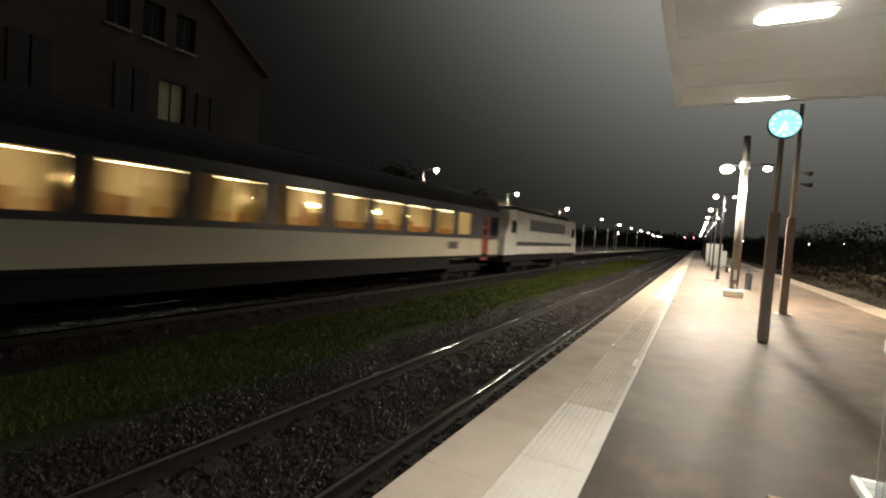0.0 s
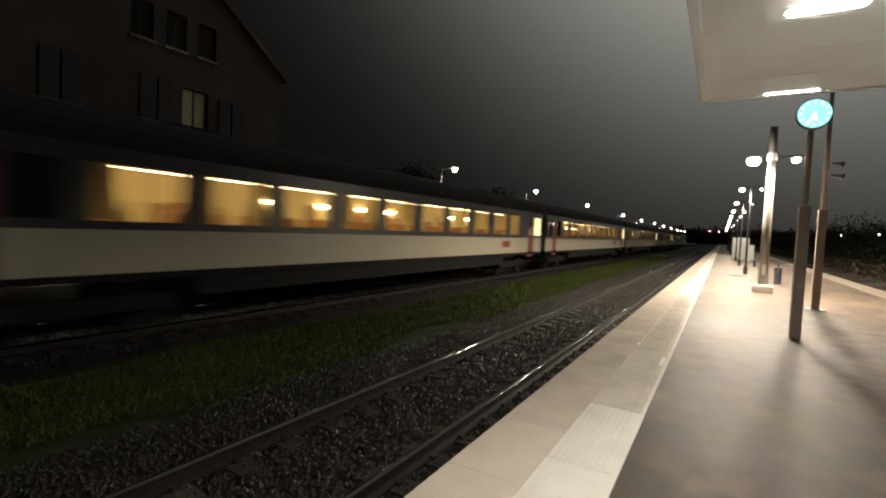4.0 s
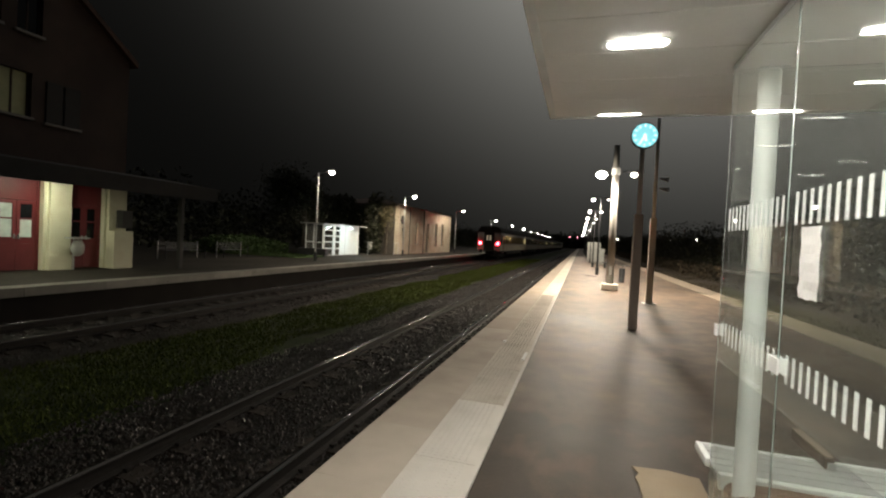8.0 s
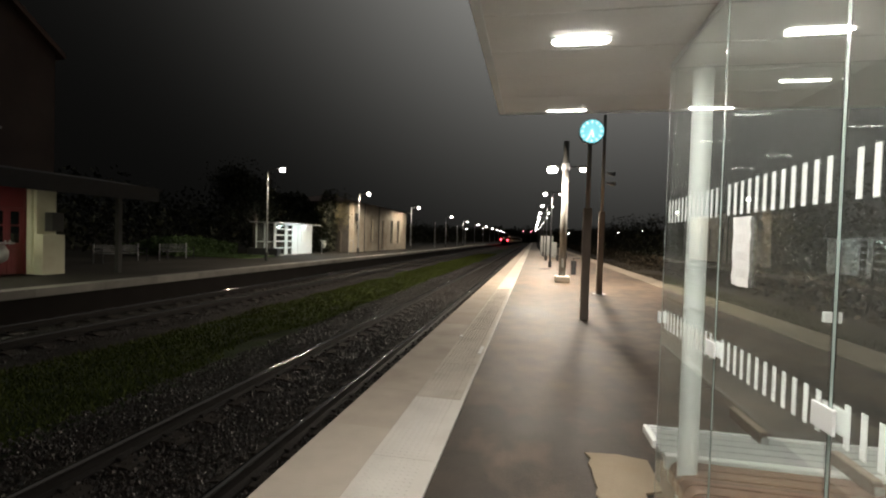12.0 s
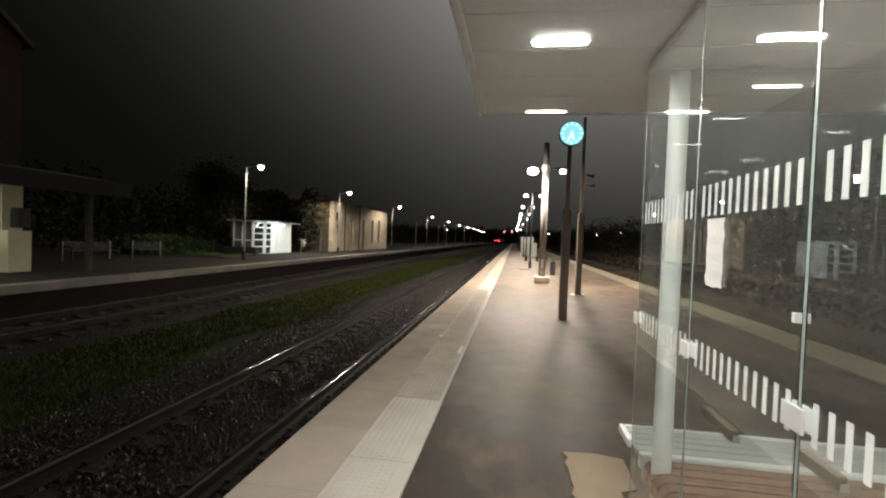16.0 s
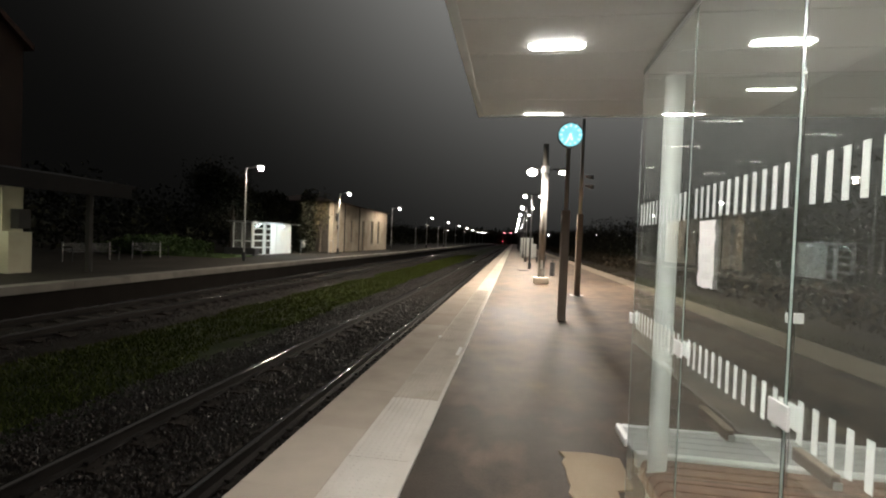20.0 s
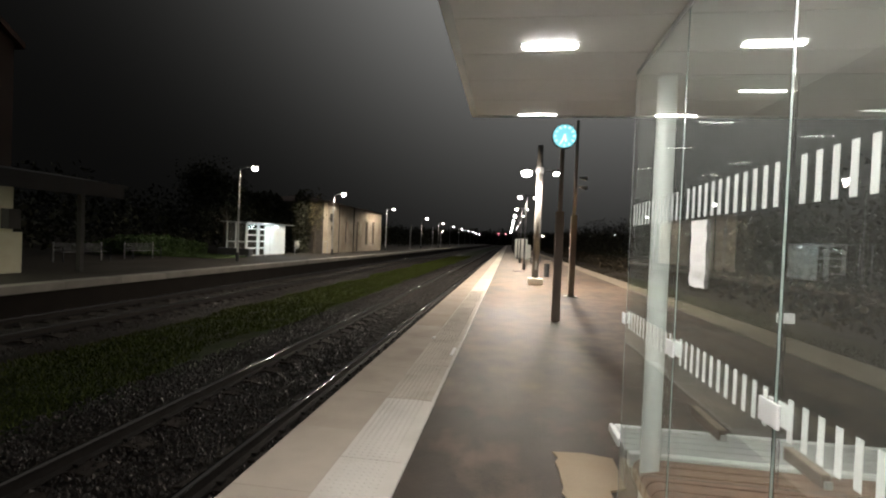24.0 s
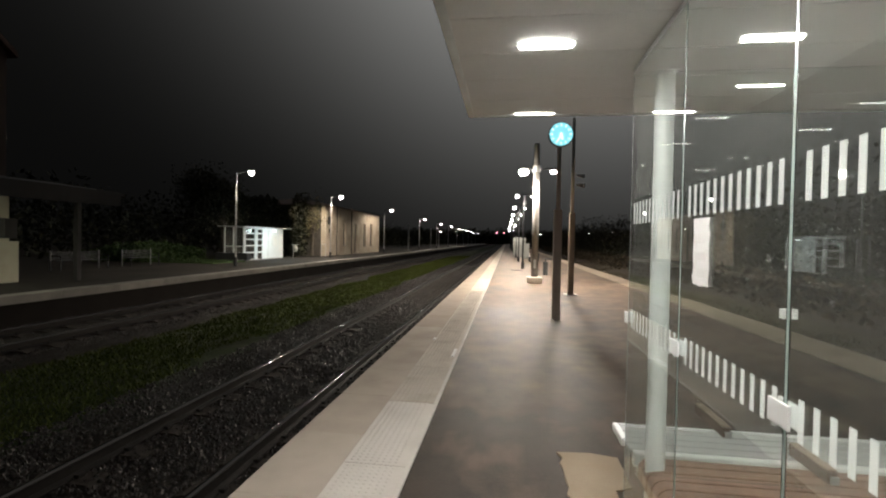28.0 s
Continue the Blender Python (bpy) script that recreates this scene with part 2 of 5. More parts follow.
M = dict(
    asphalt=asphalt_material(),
    coping=material("coping_stone", (0.3, 0.245, 0.188), 0.75, var=0.14, scale=4, fine=200, bump=0.25, rand=0.05, stain=(0.2, 0.15, 0.1), amount=0.4, stain_scale=1.5, depth=0.003),
    tactile=material("tactile_white", (0.475, 0.43, 0.365), 0.75, var=0.12, scale=5, fine=160, bump=0.2, rand=0.07, stain=(0.3, 0.25, 0.19), amount=0.4, stain_scale=2.0, depth=0.003),
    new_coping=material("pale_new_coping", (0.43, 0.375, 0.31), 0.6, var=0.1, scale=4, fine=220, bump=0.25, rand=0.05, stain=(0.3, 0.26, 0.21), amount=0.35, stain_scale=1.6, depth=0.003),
    mid_coping=material("mid_tone_coping", (0.385, 0.33, 0.27), 0.7, var=0.12, scale=4, fine=220, bump=0.25, rand=0.06, stain=(0.25, 0.2, 0.15), amount=0.45, stain_scale=1.2, depth=0.003),
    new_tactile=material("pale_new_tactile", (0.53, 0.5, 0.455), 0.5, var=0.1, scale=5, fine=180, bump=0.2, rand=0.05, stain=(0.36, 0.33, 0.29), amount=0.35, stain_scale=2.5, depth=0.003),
    scrub=material("brown_scrub", (0.06, 0.046, 0.028), 0.95, var=0.4, scale=1.0, fine=10, bump=0, island=0.4),
    green_leaf=material("green_leaf", (0.05, 0.085, 0.025), 0.9, var=0.4, scale=1.0, fine=10, bump=0, island=0.4),
    autumn_leaf=material("autumn_leaf", (0.08, 0.07, 0.036), 0.9, var=0.4, scale=1.0, fine=10, bump=0, island=0.4),
    lawn=material("lawn_turf", (0.06, 0.11, 0.025), 0.9, var=0.4, scale=1.2, fine=14, bump=0.8, depth=0.03),
    concrete=material("concrete", (0.3, 0.29, 0.27), 0.8, var=0.2, scale=2, fine=60, bump=0.3, stain=(0.12, 0.11, 0.1), amount=0.6, stain_scale=1.2),
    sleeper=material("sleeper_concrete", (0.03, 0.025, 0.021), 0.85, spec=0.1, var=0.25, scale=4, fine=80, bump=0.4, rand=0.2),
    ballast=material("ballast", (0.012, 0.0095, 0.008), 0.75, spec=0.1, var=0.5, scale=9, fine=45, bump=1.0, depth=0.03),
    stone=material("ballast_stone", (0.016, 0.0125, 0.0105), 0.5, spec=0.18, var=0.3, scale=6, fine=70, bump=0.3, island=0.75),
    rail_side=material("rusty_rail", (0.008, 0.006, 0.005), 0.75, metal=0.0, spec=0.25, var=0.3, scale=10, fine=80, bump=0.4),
    rail_top=material("polished_rail", (0.055, 0.05, 0.046), 0.075, metal=1.0, var=0.1, scale=2, fine=60, bump=0.05),
    soil=material("soil", (0.03, 0.025, 0.019), 0.95, spec=0.1, var=0.4, scale=1.5, fine=20, bump=0.7, depth=0.03),
    grass=material("grass_blade", (0.05, 0.063, 0.015), 0.9, spec=0.08, var=0.35, scale=1.4, fine=20, bump=0.0, island=0.35),
    turf=material("turf", (0.015, 0.022, 0.007), 0.9, spec=0.1, var=0.5, scale=1.2, fine=14, bump=0.8, depth=0.03, stain=(0.014, 0.013, 0.008), amount=0.6, stain_scale=0.5),
    white_steel=material("white_painted_steel", (0.74, 0.76, 0.75), 0.35, var=0.05, scale=3, fine=60, bump=0.03, stain=(0.45, 0.44, 0.41), amount=0.3, stain_scale=2),
    grey_steel=material("galvanised_steel", (0.42, 0.43, 0.43), 0.45, metal=0.7, var=0.12, scale=4, fine=60, bump=0.05),
    dark_steel=material("dark_painted_steel", (0.035, 0.037, 0.04), 0.45, var=0.2, scale=3, fine=50, bump=0.1),
    soffit=material("soffit_panel", (0.86, 0.85, 0.82), 0.5, var=0.06, scale=1.5, fine=50, bump=0.06, stain=(0.6, 0.58, 0.54), amount=0.25, stain_scale=1.2),
    lens=material("lamp_lens", (0.9, 0.9, 0.86), 0.4, var=0.0, bump=0, emit=(1.0, 0.97, 0.86), strength=22.0),
    head=material("street_lamp_lens", (0.9, 0.9, 0.86), 0.4, var=0.0, bump=0, emit=(1.0, 0.93, 0.78), strength=45.0),
    stripe=material("frosted_stripe", (0.85, 0.87, 0.86), 0.6, var=0.03, bump=0.0),
    clip=material("white_clip", (0.82, 0.83, 0.82), 0.35, var=0.03, bump=0.0),
    paper=material("notice_paper", (0.8, 0.8, 0.78), 0.8, var=0.05, scale=8, fine=40, bump=0.3),
    wood=material("bench_wood", (0.17, 0.1, 0.065), 0.38, var=0.5, scale=5, fine=60, bump=0.2, rand=0.12),
    board=material("cardboard", (0.27, 0.215, 0.15), 0.85, var=0.12, scale=4, fine=60, bump=0.2, stain=(0.25, 0.18, 0.1), amount=0.3, stain_scale=3),
    cream=material("cream_render", (0.68, 0.66, 0.5), 0.85, var=0.1, scale=1.2, fine=40, bump=0.2, stain=(0.45, 0.38, 0.24), amount=0.4, stain_scale=1.2),
    red_paint=material("red_door_paint", (0.14, 0.018, 0.022), 0.45, var=0.15, scale=3, fine=40, bump=0.1),
    upper=material("dark_render", (0.07, 0.05, 0.043), 0.9, var=0.2, scale=1.0, fine=30, bump=0.3, stain=(0.1, 0.075, 0.06), amount=0.5, stain_scale=0.8),
    sandstone=material("goods_shed_wall", (0.44, 0.385, 0.31), 0.85, var=0.15, scale=1.5, fine=30, bump=0.3, stain=(0.22, 0.16, 0.11), amount=0.5, stain_scale=0.7),
    tile=material("roof_tile", (0.11, 0.06, 0.045), 0.8, var=0.3, scale=5, fine=30, bump=0.4, rand=0.2),
    dark=material("dark_shutter", (0.03, 0.028, 0.026), 0.7, var=0.2, scale=4, fine=40, bump=0.2),
    coach_grey=material("coach_grey_paint", (0.33, 0.3, 0.225), 0.4, var=0.08, scale=1.5, fine=30, bump=0.04, coord="object", stain=(0.36, 0.33, 0.27), amount=0.5, stain_scale=1.2),
    coach_dark=material("coach_dark_paint", (0.03, 0.03, 0.032), 0.35, var=0.15, scale=2, fine=40, bump=0.05, coord="object"),
    coach_roof=material("coach_roof_paint", (0.02, 0.018, 0.018), 0.8, spec=0.1, var=0.25, scale=1.5, fine=30, bump=0.1, coord="object"),
    under=material("underframe", (0.009, 0.008, 0.008), 0.7, spec=0.1, var=0.3, scale=5, fine=40, bump=0.2, coord="object"),
    coach_red=material("coach_door_red", (0.15, 0.014, 0.016), 0.4, var=0.1, scale=2, fine=40, bump=0.05, coord="object"),
    inside=material("coach_lining", (0.48, 0.37, 0.18), 0.6, var=0.1, scale=2, fine=40, bump=0.05, coord="object"),
    inside_pale=material("coach_pale_lining", (0.48, 0.4, 0.27), 0.6, var=0.1, scale=2, fine=40, bump=0.05, coord="object"),
    seat=material("coach_seat", (0.26, 0.13, 0.045), 0.8, var=0.2, scale=4, fine=60, bump=0.1, coord="object"),
    coach_lamp=material("coach_lamp", (0.9, 0.85, 0.7), 0.4, var=0, bump=0, emit=(1.0, 0.86, 0.56), strength=7.0),
    door_glow=material("vestibule_lamp", (0.9, 0.9, 0.8), 0.4, var=0, bump=0, emit=(0.95, 1.0, 0.72), strength=2.5),
    tail=material("tail_lamp", (0.6, 0.02, 0.02), 0.4, var=0, bump=0, emit=(1.0, 0.01, 0.018), strength=120.0),
    clock_face=material("clock_face", (0.4, 0.8, 0.8), 0.4, var=0.02, bump=0, emit=(0.25, 0.72, 0.76), strength=0.95),
    clock_mark=material("clock_mark", (0.03, 0.12, 0.14), 0.5, var=0.02, bump=0, emit=(0.75, 1.0, 1.0), strength=1.5),
    leaf=material("leaf", (0.024, 0.026, 0.013), 0.95, var=0.4, scale=1.0, fine=10, bump=0, island=0.4),
    bark=material("bark", (0.06, 0.05, 0.04), 0.95, var=0.3, scale=5, fine=30, bump=0.6),
    signal_red=material("signal_lens", (0.5, 0.05, 0.05), 0.4, var=0, bump=0, emit=(1.0, 0.25, 0.3), strength=12.0),
    far_lamp=material("distant_lamp", (0.9, 0.9, 0.8), 0.4, var=0, bump=0, emit=(1.0, 0.9, 0.75), strength=30.0),
    window_lit=material("lit_blind", (0.5, 0.5, 0.3), 0.7, var=0.2, scale=3, fine=20, bump=0, emit=(0.75, 0.8, 0.4), strength=0.003),
    booth_white=material("booth_white_panel", (0.72, 0.76, 0.76), 0.5, var=0.06, scale=1.5, fine=30, bump=0.04),
    plastic=material("bin_bag_plastic", (0.4, 0.4, 0.38), 0.4, var=0.1, scale=6, fine=40, bump=0.2),
)
PANE = glass("clear_glass", (0.97, 0.99, 0.98), haze=0.016)
COACH_PANE = glass("coach_glass", (0.98, 0.95, 0.86))
DARK_PANE = material("dark_window_glass", (0.012, 0.013, 0.015), 0.08, var=0.05, bump=0.0)


# ---------------------------------------------------------------- mesh helpers
def box(bm, x0, x1, y0, y1, z0, z1, bevel=0.0):
    r = bmesh.ops.create_cube(bm, size=1)
    for v in r["verts"]:
        v.co = Vector(((x0 + x1) / 2 + v.co.x * (x1 - x0), (y0 + y1) / 2 + v.co.y * (y1 - y0), (z0 + z1) / 2 + v.co.z * (z1 - z0)))
    if bevel:
        e = list({e for v in r["verts"] for e in v.link_edges})
        bmesh.ops.bevel(bm, geom=e, offset=bevel, segments=2, affect="EDGES", profile=0.6)
    return bm


def tube(bm, a, b, r0, r1=None, seg=12):
    a, b = Vector(a), Vector(b)
    r1 = r0 if r1 is None else r1
    m = Matrix.Translation((a + b) / 2) @ (b - a).to_track_quat("Z", "Y").to_matrix().to_4x4()
    bmesh.ops.create_cone(bm, cap_ends=True, segments=seg, radius1=r0, radius2=r1, depth=(b - a).length, matrix=m)
    return bm


def ball(bm, at, r, sx=1, sy=1, sz=1, seg=12):
    bmesh.ops.create_uvsphere(bm, u_segments=seg, v_segments=max(6, seg // 2), radius=r,
                              matrix=Matrix.Translation(at) @ Matrix.Diagonal((sx, sy, sz, 1)))
    return bm


def profile(bm, pts, axis, a, b):
    """A prism: pts are (u, v) round its outline; axis 'y': u is x, v is z; axis 'x': u is y, v is z."""
    ends = []
    for q in (a, b):
        ends.append([bm.verts.new((u, q, v) if axis == "y" else (q, u, v)) for u, v in pts])
    k = len(pts)
    for i in range(k):
        bm.faces.new((ends[0][i], ends[0][(i + 1) % k], ends[1][(i + 1) % k], ends[1][i]))
    bm.faces.new(ends[0][::-1])
    bm.faces.new(ends[1])
    bmesh.ops.recalc_face_normals(bm, faces=bm.faces[:])
    return bm


def mesh(name, bm, mat, smooth=False):
    me = bpy.data.meshes.new(name)
    bm.to_mesh(me)
    bm.free()
    me.materials.append(mat)
    if smooth:
        for p in me.polygons:
            p.use_smooth = True
    return me


def B():
    return bmesh.new()


def part(name, bm, mat, parent, label="", smooth=False):
    ob = new(name, mesh(name, bm, mat, smooth))
    ob.parent = parent
    if label:
        ob["label"] = label
    if mat in (PANE, COACH_PANE):
        ob.visible_shadow = False
    return ob


def thing(name, at, label, category, group="", kind="", turn=0):
    ob = new(name)
    ob.empty_display_size = 0.2
    ob.matrix_basis = pose(*at, 0, 0, turn)
    return tagged(ob, label, category, group, kind)


def slab(name, bm, mat, label, category, smooth=False):
    return tagged(new(name, mesh(name, bm, mat, smooth)), label, category, kind="structure")


def rows(name, me, parent, places):
    """Pieces that share one mesh, as children of parent."""
    for p in places:
        o = new(name, me)
        o.parent = parent
        o.matrix_basis = p if isinstance(p, Matrix) else Matrix.Translation(p)


GLASS_X, SOFFIT, GROUND = 0.706, 2.67, -0.95


# ---------------------------------------------------------------- ground, tracks, platforms
def ground_sheet():
    bm = B()
    box(bm, -1500, 1500, -1200, 2500, GROUND - 1, GROUND)
    slab("ground", bm, M["soil"], "dark bare soil and weeds beside the railway", "ground")


def bumpy_strip(name, x0, x1, y0, y1, top, side, nx, ny, mat, label, category, rough, seed):
    """A long low bank with an uneven top, from x0 to x1."""
    rnd = random.Random(seed)
    vs, fs = [], []
    for j in range(ny + 1):
        y = y0 + (y1 - y0) * j / ny
        for i in range(nx + 1):
            x = x0 + (x1 - x0) * i / nx
            e = min(i, nx - i) / nx * (x1 - x0)
            z = GROUND - 0.02 + (top - GROUND + 0.02) * min(1, e / side)
            vs.append((x, y, z + rnd.uniform(-rough, rough)))
    for j in range(ny):
        for i in range(nx):
            a = j * (nx + 1) + i
            fs.append((a, a + 1, a + nx + 2, a + nx + 1))
    me = bpy.data.meshes.new(name)
    me.from_pydata(vs, [], fs)
    me.materials.append(mat)
    return tagged(new(name, me), label, category, kind="structure")


def scatter_stones(name, x0, x1, y0, y1, z, count, seed, parent_label):
    """Loose stones in one mesh: low polyhedra, thicker towards the near end."""
    rnd = np.random.default_rng(seed)
    base = np.array([(1, 0, 0), (0, 1, 0), (-1, 0, 0), (0, -1, 0), (0, 0, 1), (0, 0, -0.5)], float)
    tri = np.array([(0, 1, 4), (1, 2, 4), (2, 3, 4), (3, 0, 4), (1, 0, 5), (2, 1, 5), (3, 2, 5), (0, 3, 5)])
    u = rnd.random(count)
    y = y0 + (y1 - y0) * u ** 1.7
    x = x0 + (x1 - x0) * rnd.random(count)
    size = rnd.uniform(0.014, 0.034, count)
    vs = base[None] * size[:, None, None] * rnd.uniform(0.6, 1.3, (count, 6, 3))
    ang = rnd.random(count) * 6.283
    c, s = np.cos(ang)[:, None], np.sin(ang)[:, None]
    vx = vs[..., 0] * c - vs[..., 1] * s + x[:, None]
    vy = vs[..., 0] * s + vs[..., 1] * c + y[:, None]
    vz = vs[..., 2] + z + rnd.uniform(-0.01, 0.02, count)[:, None]
    verts = np.stack([vx, vy, vz], -1).reshape(-1, 3)
    faces = (tri[None] + 6 * np.arange(count)[:, None, None]).reshape(-1, 3)
    me = bpy.data.meshes.new(name)
    me.from_pydata(verts.tolist(), [], faces.tolist())
    me.materials.append(M["stone"])
    return tagged(new(name, me), parent_label, "ballast", kind="stuff")


def grass_blades(name, x0, x1, y0, y1, z, count, seed, label, mat="grass"):
    rnd = np.random.default_rng(seed)
    y = y0 + (y1 - y0) * rnd.random(count) ** 1.6
    x = x0 + (x1 - x0) * rnd.random(count)
    keep = np.array([noise.noise((a * 0.7, b * 0.25, 3.0)) + 0.25 * noise.noise((a * 3, b * 3, 1.0)) > -0.8 - 3.0 * min(0.0, 0.42 * (x1 - x0) * (0.85 + 0.5 * noise.noise((b * 0.35, a * 0.2, 7.0))) - abs(a - (x0 + x1) / 2)) for a, b in zip(x, y)])
    x, y = x[keep], y[keep]
    k = len(x)
    h = rnd.uniform(0.03, 0.1, k)
    w = rnd.uniform(0.006, 0.014, k) * (1 + y / 30)
    a = rnd.random(k) * 6.283
    lean = rnd.uniform(-0.06, 0.06, (k, 2))
    dx, dy = np.cos(a) * w, np.sin(a) * w
    zz = np.full(k, z)
    verts = np.stack([np.stack([x - dx, y - dy, zz], -1), np.stack([x + dx, y + dy, zz], -1),
                      np.stack([x + lean[:, 0], y + lean[:, 1], zz + h], -1)], 1).reshape(-1, 3)
    me = bpy.data.meshes.new(name)
    me.from_pydata(verts.tolist(), [], np.arange(3 * k).reshape(-1, 3).tolist())
    me.materials.append(M[mat])
    return tagged(new(name, me), label, "grass", kind="stuff")


RAIL = [(-0.075, 0), (0.075, 0), (0.075, 0.012), (0.012, 0.03), (0.01, 0.115), (0.036, 0.123), (0.036, 0.135), (0.02, 0.15), (0, 0.156), (-0.02, 0.15), (-0.036, 0.135), (-0.036, 0.123), (-0.01, 0.115), (-0.012, 0.03), (-0.075, 0.012)]



def rail_crown(x, y0, y1):
    """The worn running surface of a rail, rounded more than a real head to catch lamp glints, as one smooth strip."""
    bm = B()
    arc = [radians(a) for a in range(-58, 59, 6)]
    ends = [[bm.verts.new((x + 0.043 * math.sin(a), y, -0.5925 + 0.043 * math.cos(a))) for a in arc] for y in (y0, y1)]
    for k in range(len(arc) - 1):
        bm.faces.new((ends[0][k], ends[0][k + 1], ends[1][k + 1], ends[1][k]))
    return bm


def track(name, axis, y0, y1, label):
    """Two rails on concrete sleepers; rail head at z = -0.55."""
    t = thing(name, (axis, 0, 0), label, "railway track", kind="structure")
    for s in (-1, 1):
        x = s * 0.7525
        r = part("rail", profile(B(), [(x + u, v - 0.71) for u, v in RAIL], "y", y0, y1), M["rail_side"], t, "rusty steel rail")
        part("rail_head", rail_crown(x, y0, y1), M["rail_top"], r, "polished running surface, rounded to catch lamp glints", smooth=True)
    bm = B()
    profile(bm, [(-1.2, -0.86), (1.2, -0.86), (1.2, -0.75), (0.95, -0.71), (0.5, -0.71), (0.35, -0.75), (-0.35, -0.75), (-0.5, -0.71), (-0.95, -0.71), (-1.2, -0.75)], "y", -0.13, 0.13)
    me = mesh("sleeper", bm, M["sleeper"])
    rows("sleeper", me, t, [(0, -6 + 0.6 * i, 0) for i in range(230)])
    bm = B()
    for s in (-1, 1):
        for q in (-1, 1):
            x = s * 0.7525 + q * 0.085
            box(bm, x - 0.03, x + 0.03, -0.04, 0.04, -0.712, -0.675, 0.008)
    me = mesh("rail_clip", bm, M["rail_side"])
    rows("rail_clip", me, t, [(0, -3 + 0.6 * i, 0) for i in range(60)])
    return t


NEAR_AXIS, FAR_AXIS = -3.3925, -10.48


def tracks():
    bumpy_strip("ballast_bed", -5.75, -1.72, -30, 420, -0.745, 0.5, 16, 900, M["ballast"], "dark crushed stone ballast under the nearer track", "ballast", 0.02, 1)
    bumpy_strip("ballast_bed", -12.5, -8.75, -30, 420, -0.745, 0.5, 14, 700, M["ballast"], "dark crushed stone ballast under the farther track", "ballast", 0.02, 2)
    bumpy_strip("verge", -9.0, -5.5, -30, 420, -0.8, 0.7, 14, 900, M["turf"], "low green grass strip between the two tracks", "grass verge", 0.03, 3)
    track("track_near", NEAR_AXIS, -30, 420, "railway track with polished rails on concrete sleepers")
    track("track_far", FAR_AXIS, -30, 900, "second railway track beyond the grass strip")
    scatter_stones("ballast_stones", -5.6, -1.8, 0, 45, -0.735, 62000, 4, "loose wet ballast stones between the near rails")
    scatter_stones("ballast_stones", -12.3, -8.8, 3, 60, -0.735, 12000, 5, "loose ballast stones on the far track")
    grass_blades("verge_grass", -8.7, -5.6, 0, 75, -0.8, 90000, 6, "short green grass growing between the tracks")


def island_platform():
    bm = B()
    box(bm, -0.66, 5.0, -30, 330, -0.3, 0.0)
    slab("platform", bm, M["asphalt"], "dark asphalt island platform with light painted into its tone", "platform")
    bm = B()
    box(bm, -1.6, 5.35, -30, 330, GROUND - 0.2, -0.16)
    slab("platform_base", bm, M["dark_wall"], "stained concrete retaining wall of the platform", "platform")
    edge = thing("platform_edge", (0, 0, 0), "tan stone coping along the platform edge", "platform edge", kind="structure")
    # coping goes from pale to tan in three steps of tone
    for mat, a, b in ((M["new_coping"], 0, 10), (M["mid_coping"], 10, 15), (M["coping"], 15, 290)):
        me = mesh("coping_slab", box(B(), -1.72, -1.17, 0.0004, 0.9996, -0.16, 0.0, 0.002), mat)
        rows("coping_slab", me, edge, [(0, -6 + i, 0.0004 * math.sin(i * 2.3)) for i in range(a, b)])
    far = thing("platform_edge", (0, 0, 0), "pale stone coping on the far platform edge", "platform edge", kind="structure")
    me = mesh("coping_slab", box(B(), 4.66, 5.5, 0.002, 0.998, -0.16, 0.01, 0.006), M["coping"])
    rows("coping_slab", me, far, [(0, -6 + i, 0) for i in range(290)])
    strip = thing("tactile_strip", (0, 0, 0), "white ribbed tactile warning strip beside the coping", "tactile strip", kind="structure")
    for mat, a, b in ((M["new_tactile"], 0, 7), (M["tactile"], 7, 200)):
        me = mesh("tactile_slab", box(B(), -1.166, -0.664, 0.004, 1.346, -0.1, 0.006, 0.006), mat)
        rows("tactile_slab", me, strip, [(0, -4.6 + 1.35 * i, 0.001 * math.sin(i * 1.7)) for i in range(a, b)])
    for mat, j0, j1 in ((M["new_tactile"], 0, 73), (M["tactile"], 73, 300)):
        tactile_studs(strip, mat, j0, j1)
    bm = B()
    box(bm, -0.7, -0.664, -6, 60, 0.004, 0.013, 0.003)
    for x, y, w, ln in ((-1.16, 7.9, 0.04, 0.14), (-0.735, 7.0, 0.045, 0.46)):
        part("paint_mark", box(B(), x - w / 2, x + w / 2, y - ln / 2, y + ln / 2, 0.005, 0.021), M["paper"], strip, "bright scrap of white paint")
    part("edge_line", bm, M["new_tactile"], strip, "bright white painted border line")
    bm = B()
    tube(bm, (0.62, 28, 0.0), (0.62, 28, 0.008), 0.35, seg=24)
    tagged(new("manhole_cover", mesh("manhole_cover", bm, M["rail_side"])), "round iron manhole cover in the asphalt", "manhole cover")


def tactile_studs(strip, mat, j0, j1):
    vs, fs = [], []
    for i in range(8):
        for j in range(j0, j1):
            x, y = -1.115 + 0.048 * i, 1.35 + 0.048 * j
            k = len(vs)
            for q in range(8):
                vs.append((x + 0.0155 * math.cos(q * 0.7854), y + 0.0155 * math.sin(q * 0.7854), 0.005))
            for q in range(8):
                vs.append((x + 0.0105 * math.cos(q * 0.7854), y + 0.0105 * math.sin(q * 0.7854), 0.0095))
            for q in range(8):
                fs.append((k + q, k + (q + 1) % 8, k + 8 + (q + 1) % 8, k + 8 + q))
            fs.append(tuple(range(k + 8, k + 16)))
    me = bpy.data.meshes.new("tactile_studs")
    me.from_pydata(vs, [], fs)
    me.materials.append(mat)
    o = new("tactile_studs", me)
    o.parent = strip
    o["kind"] = "stuff"


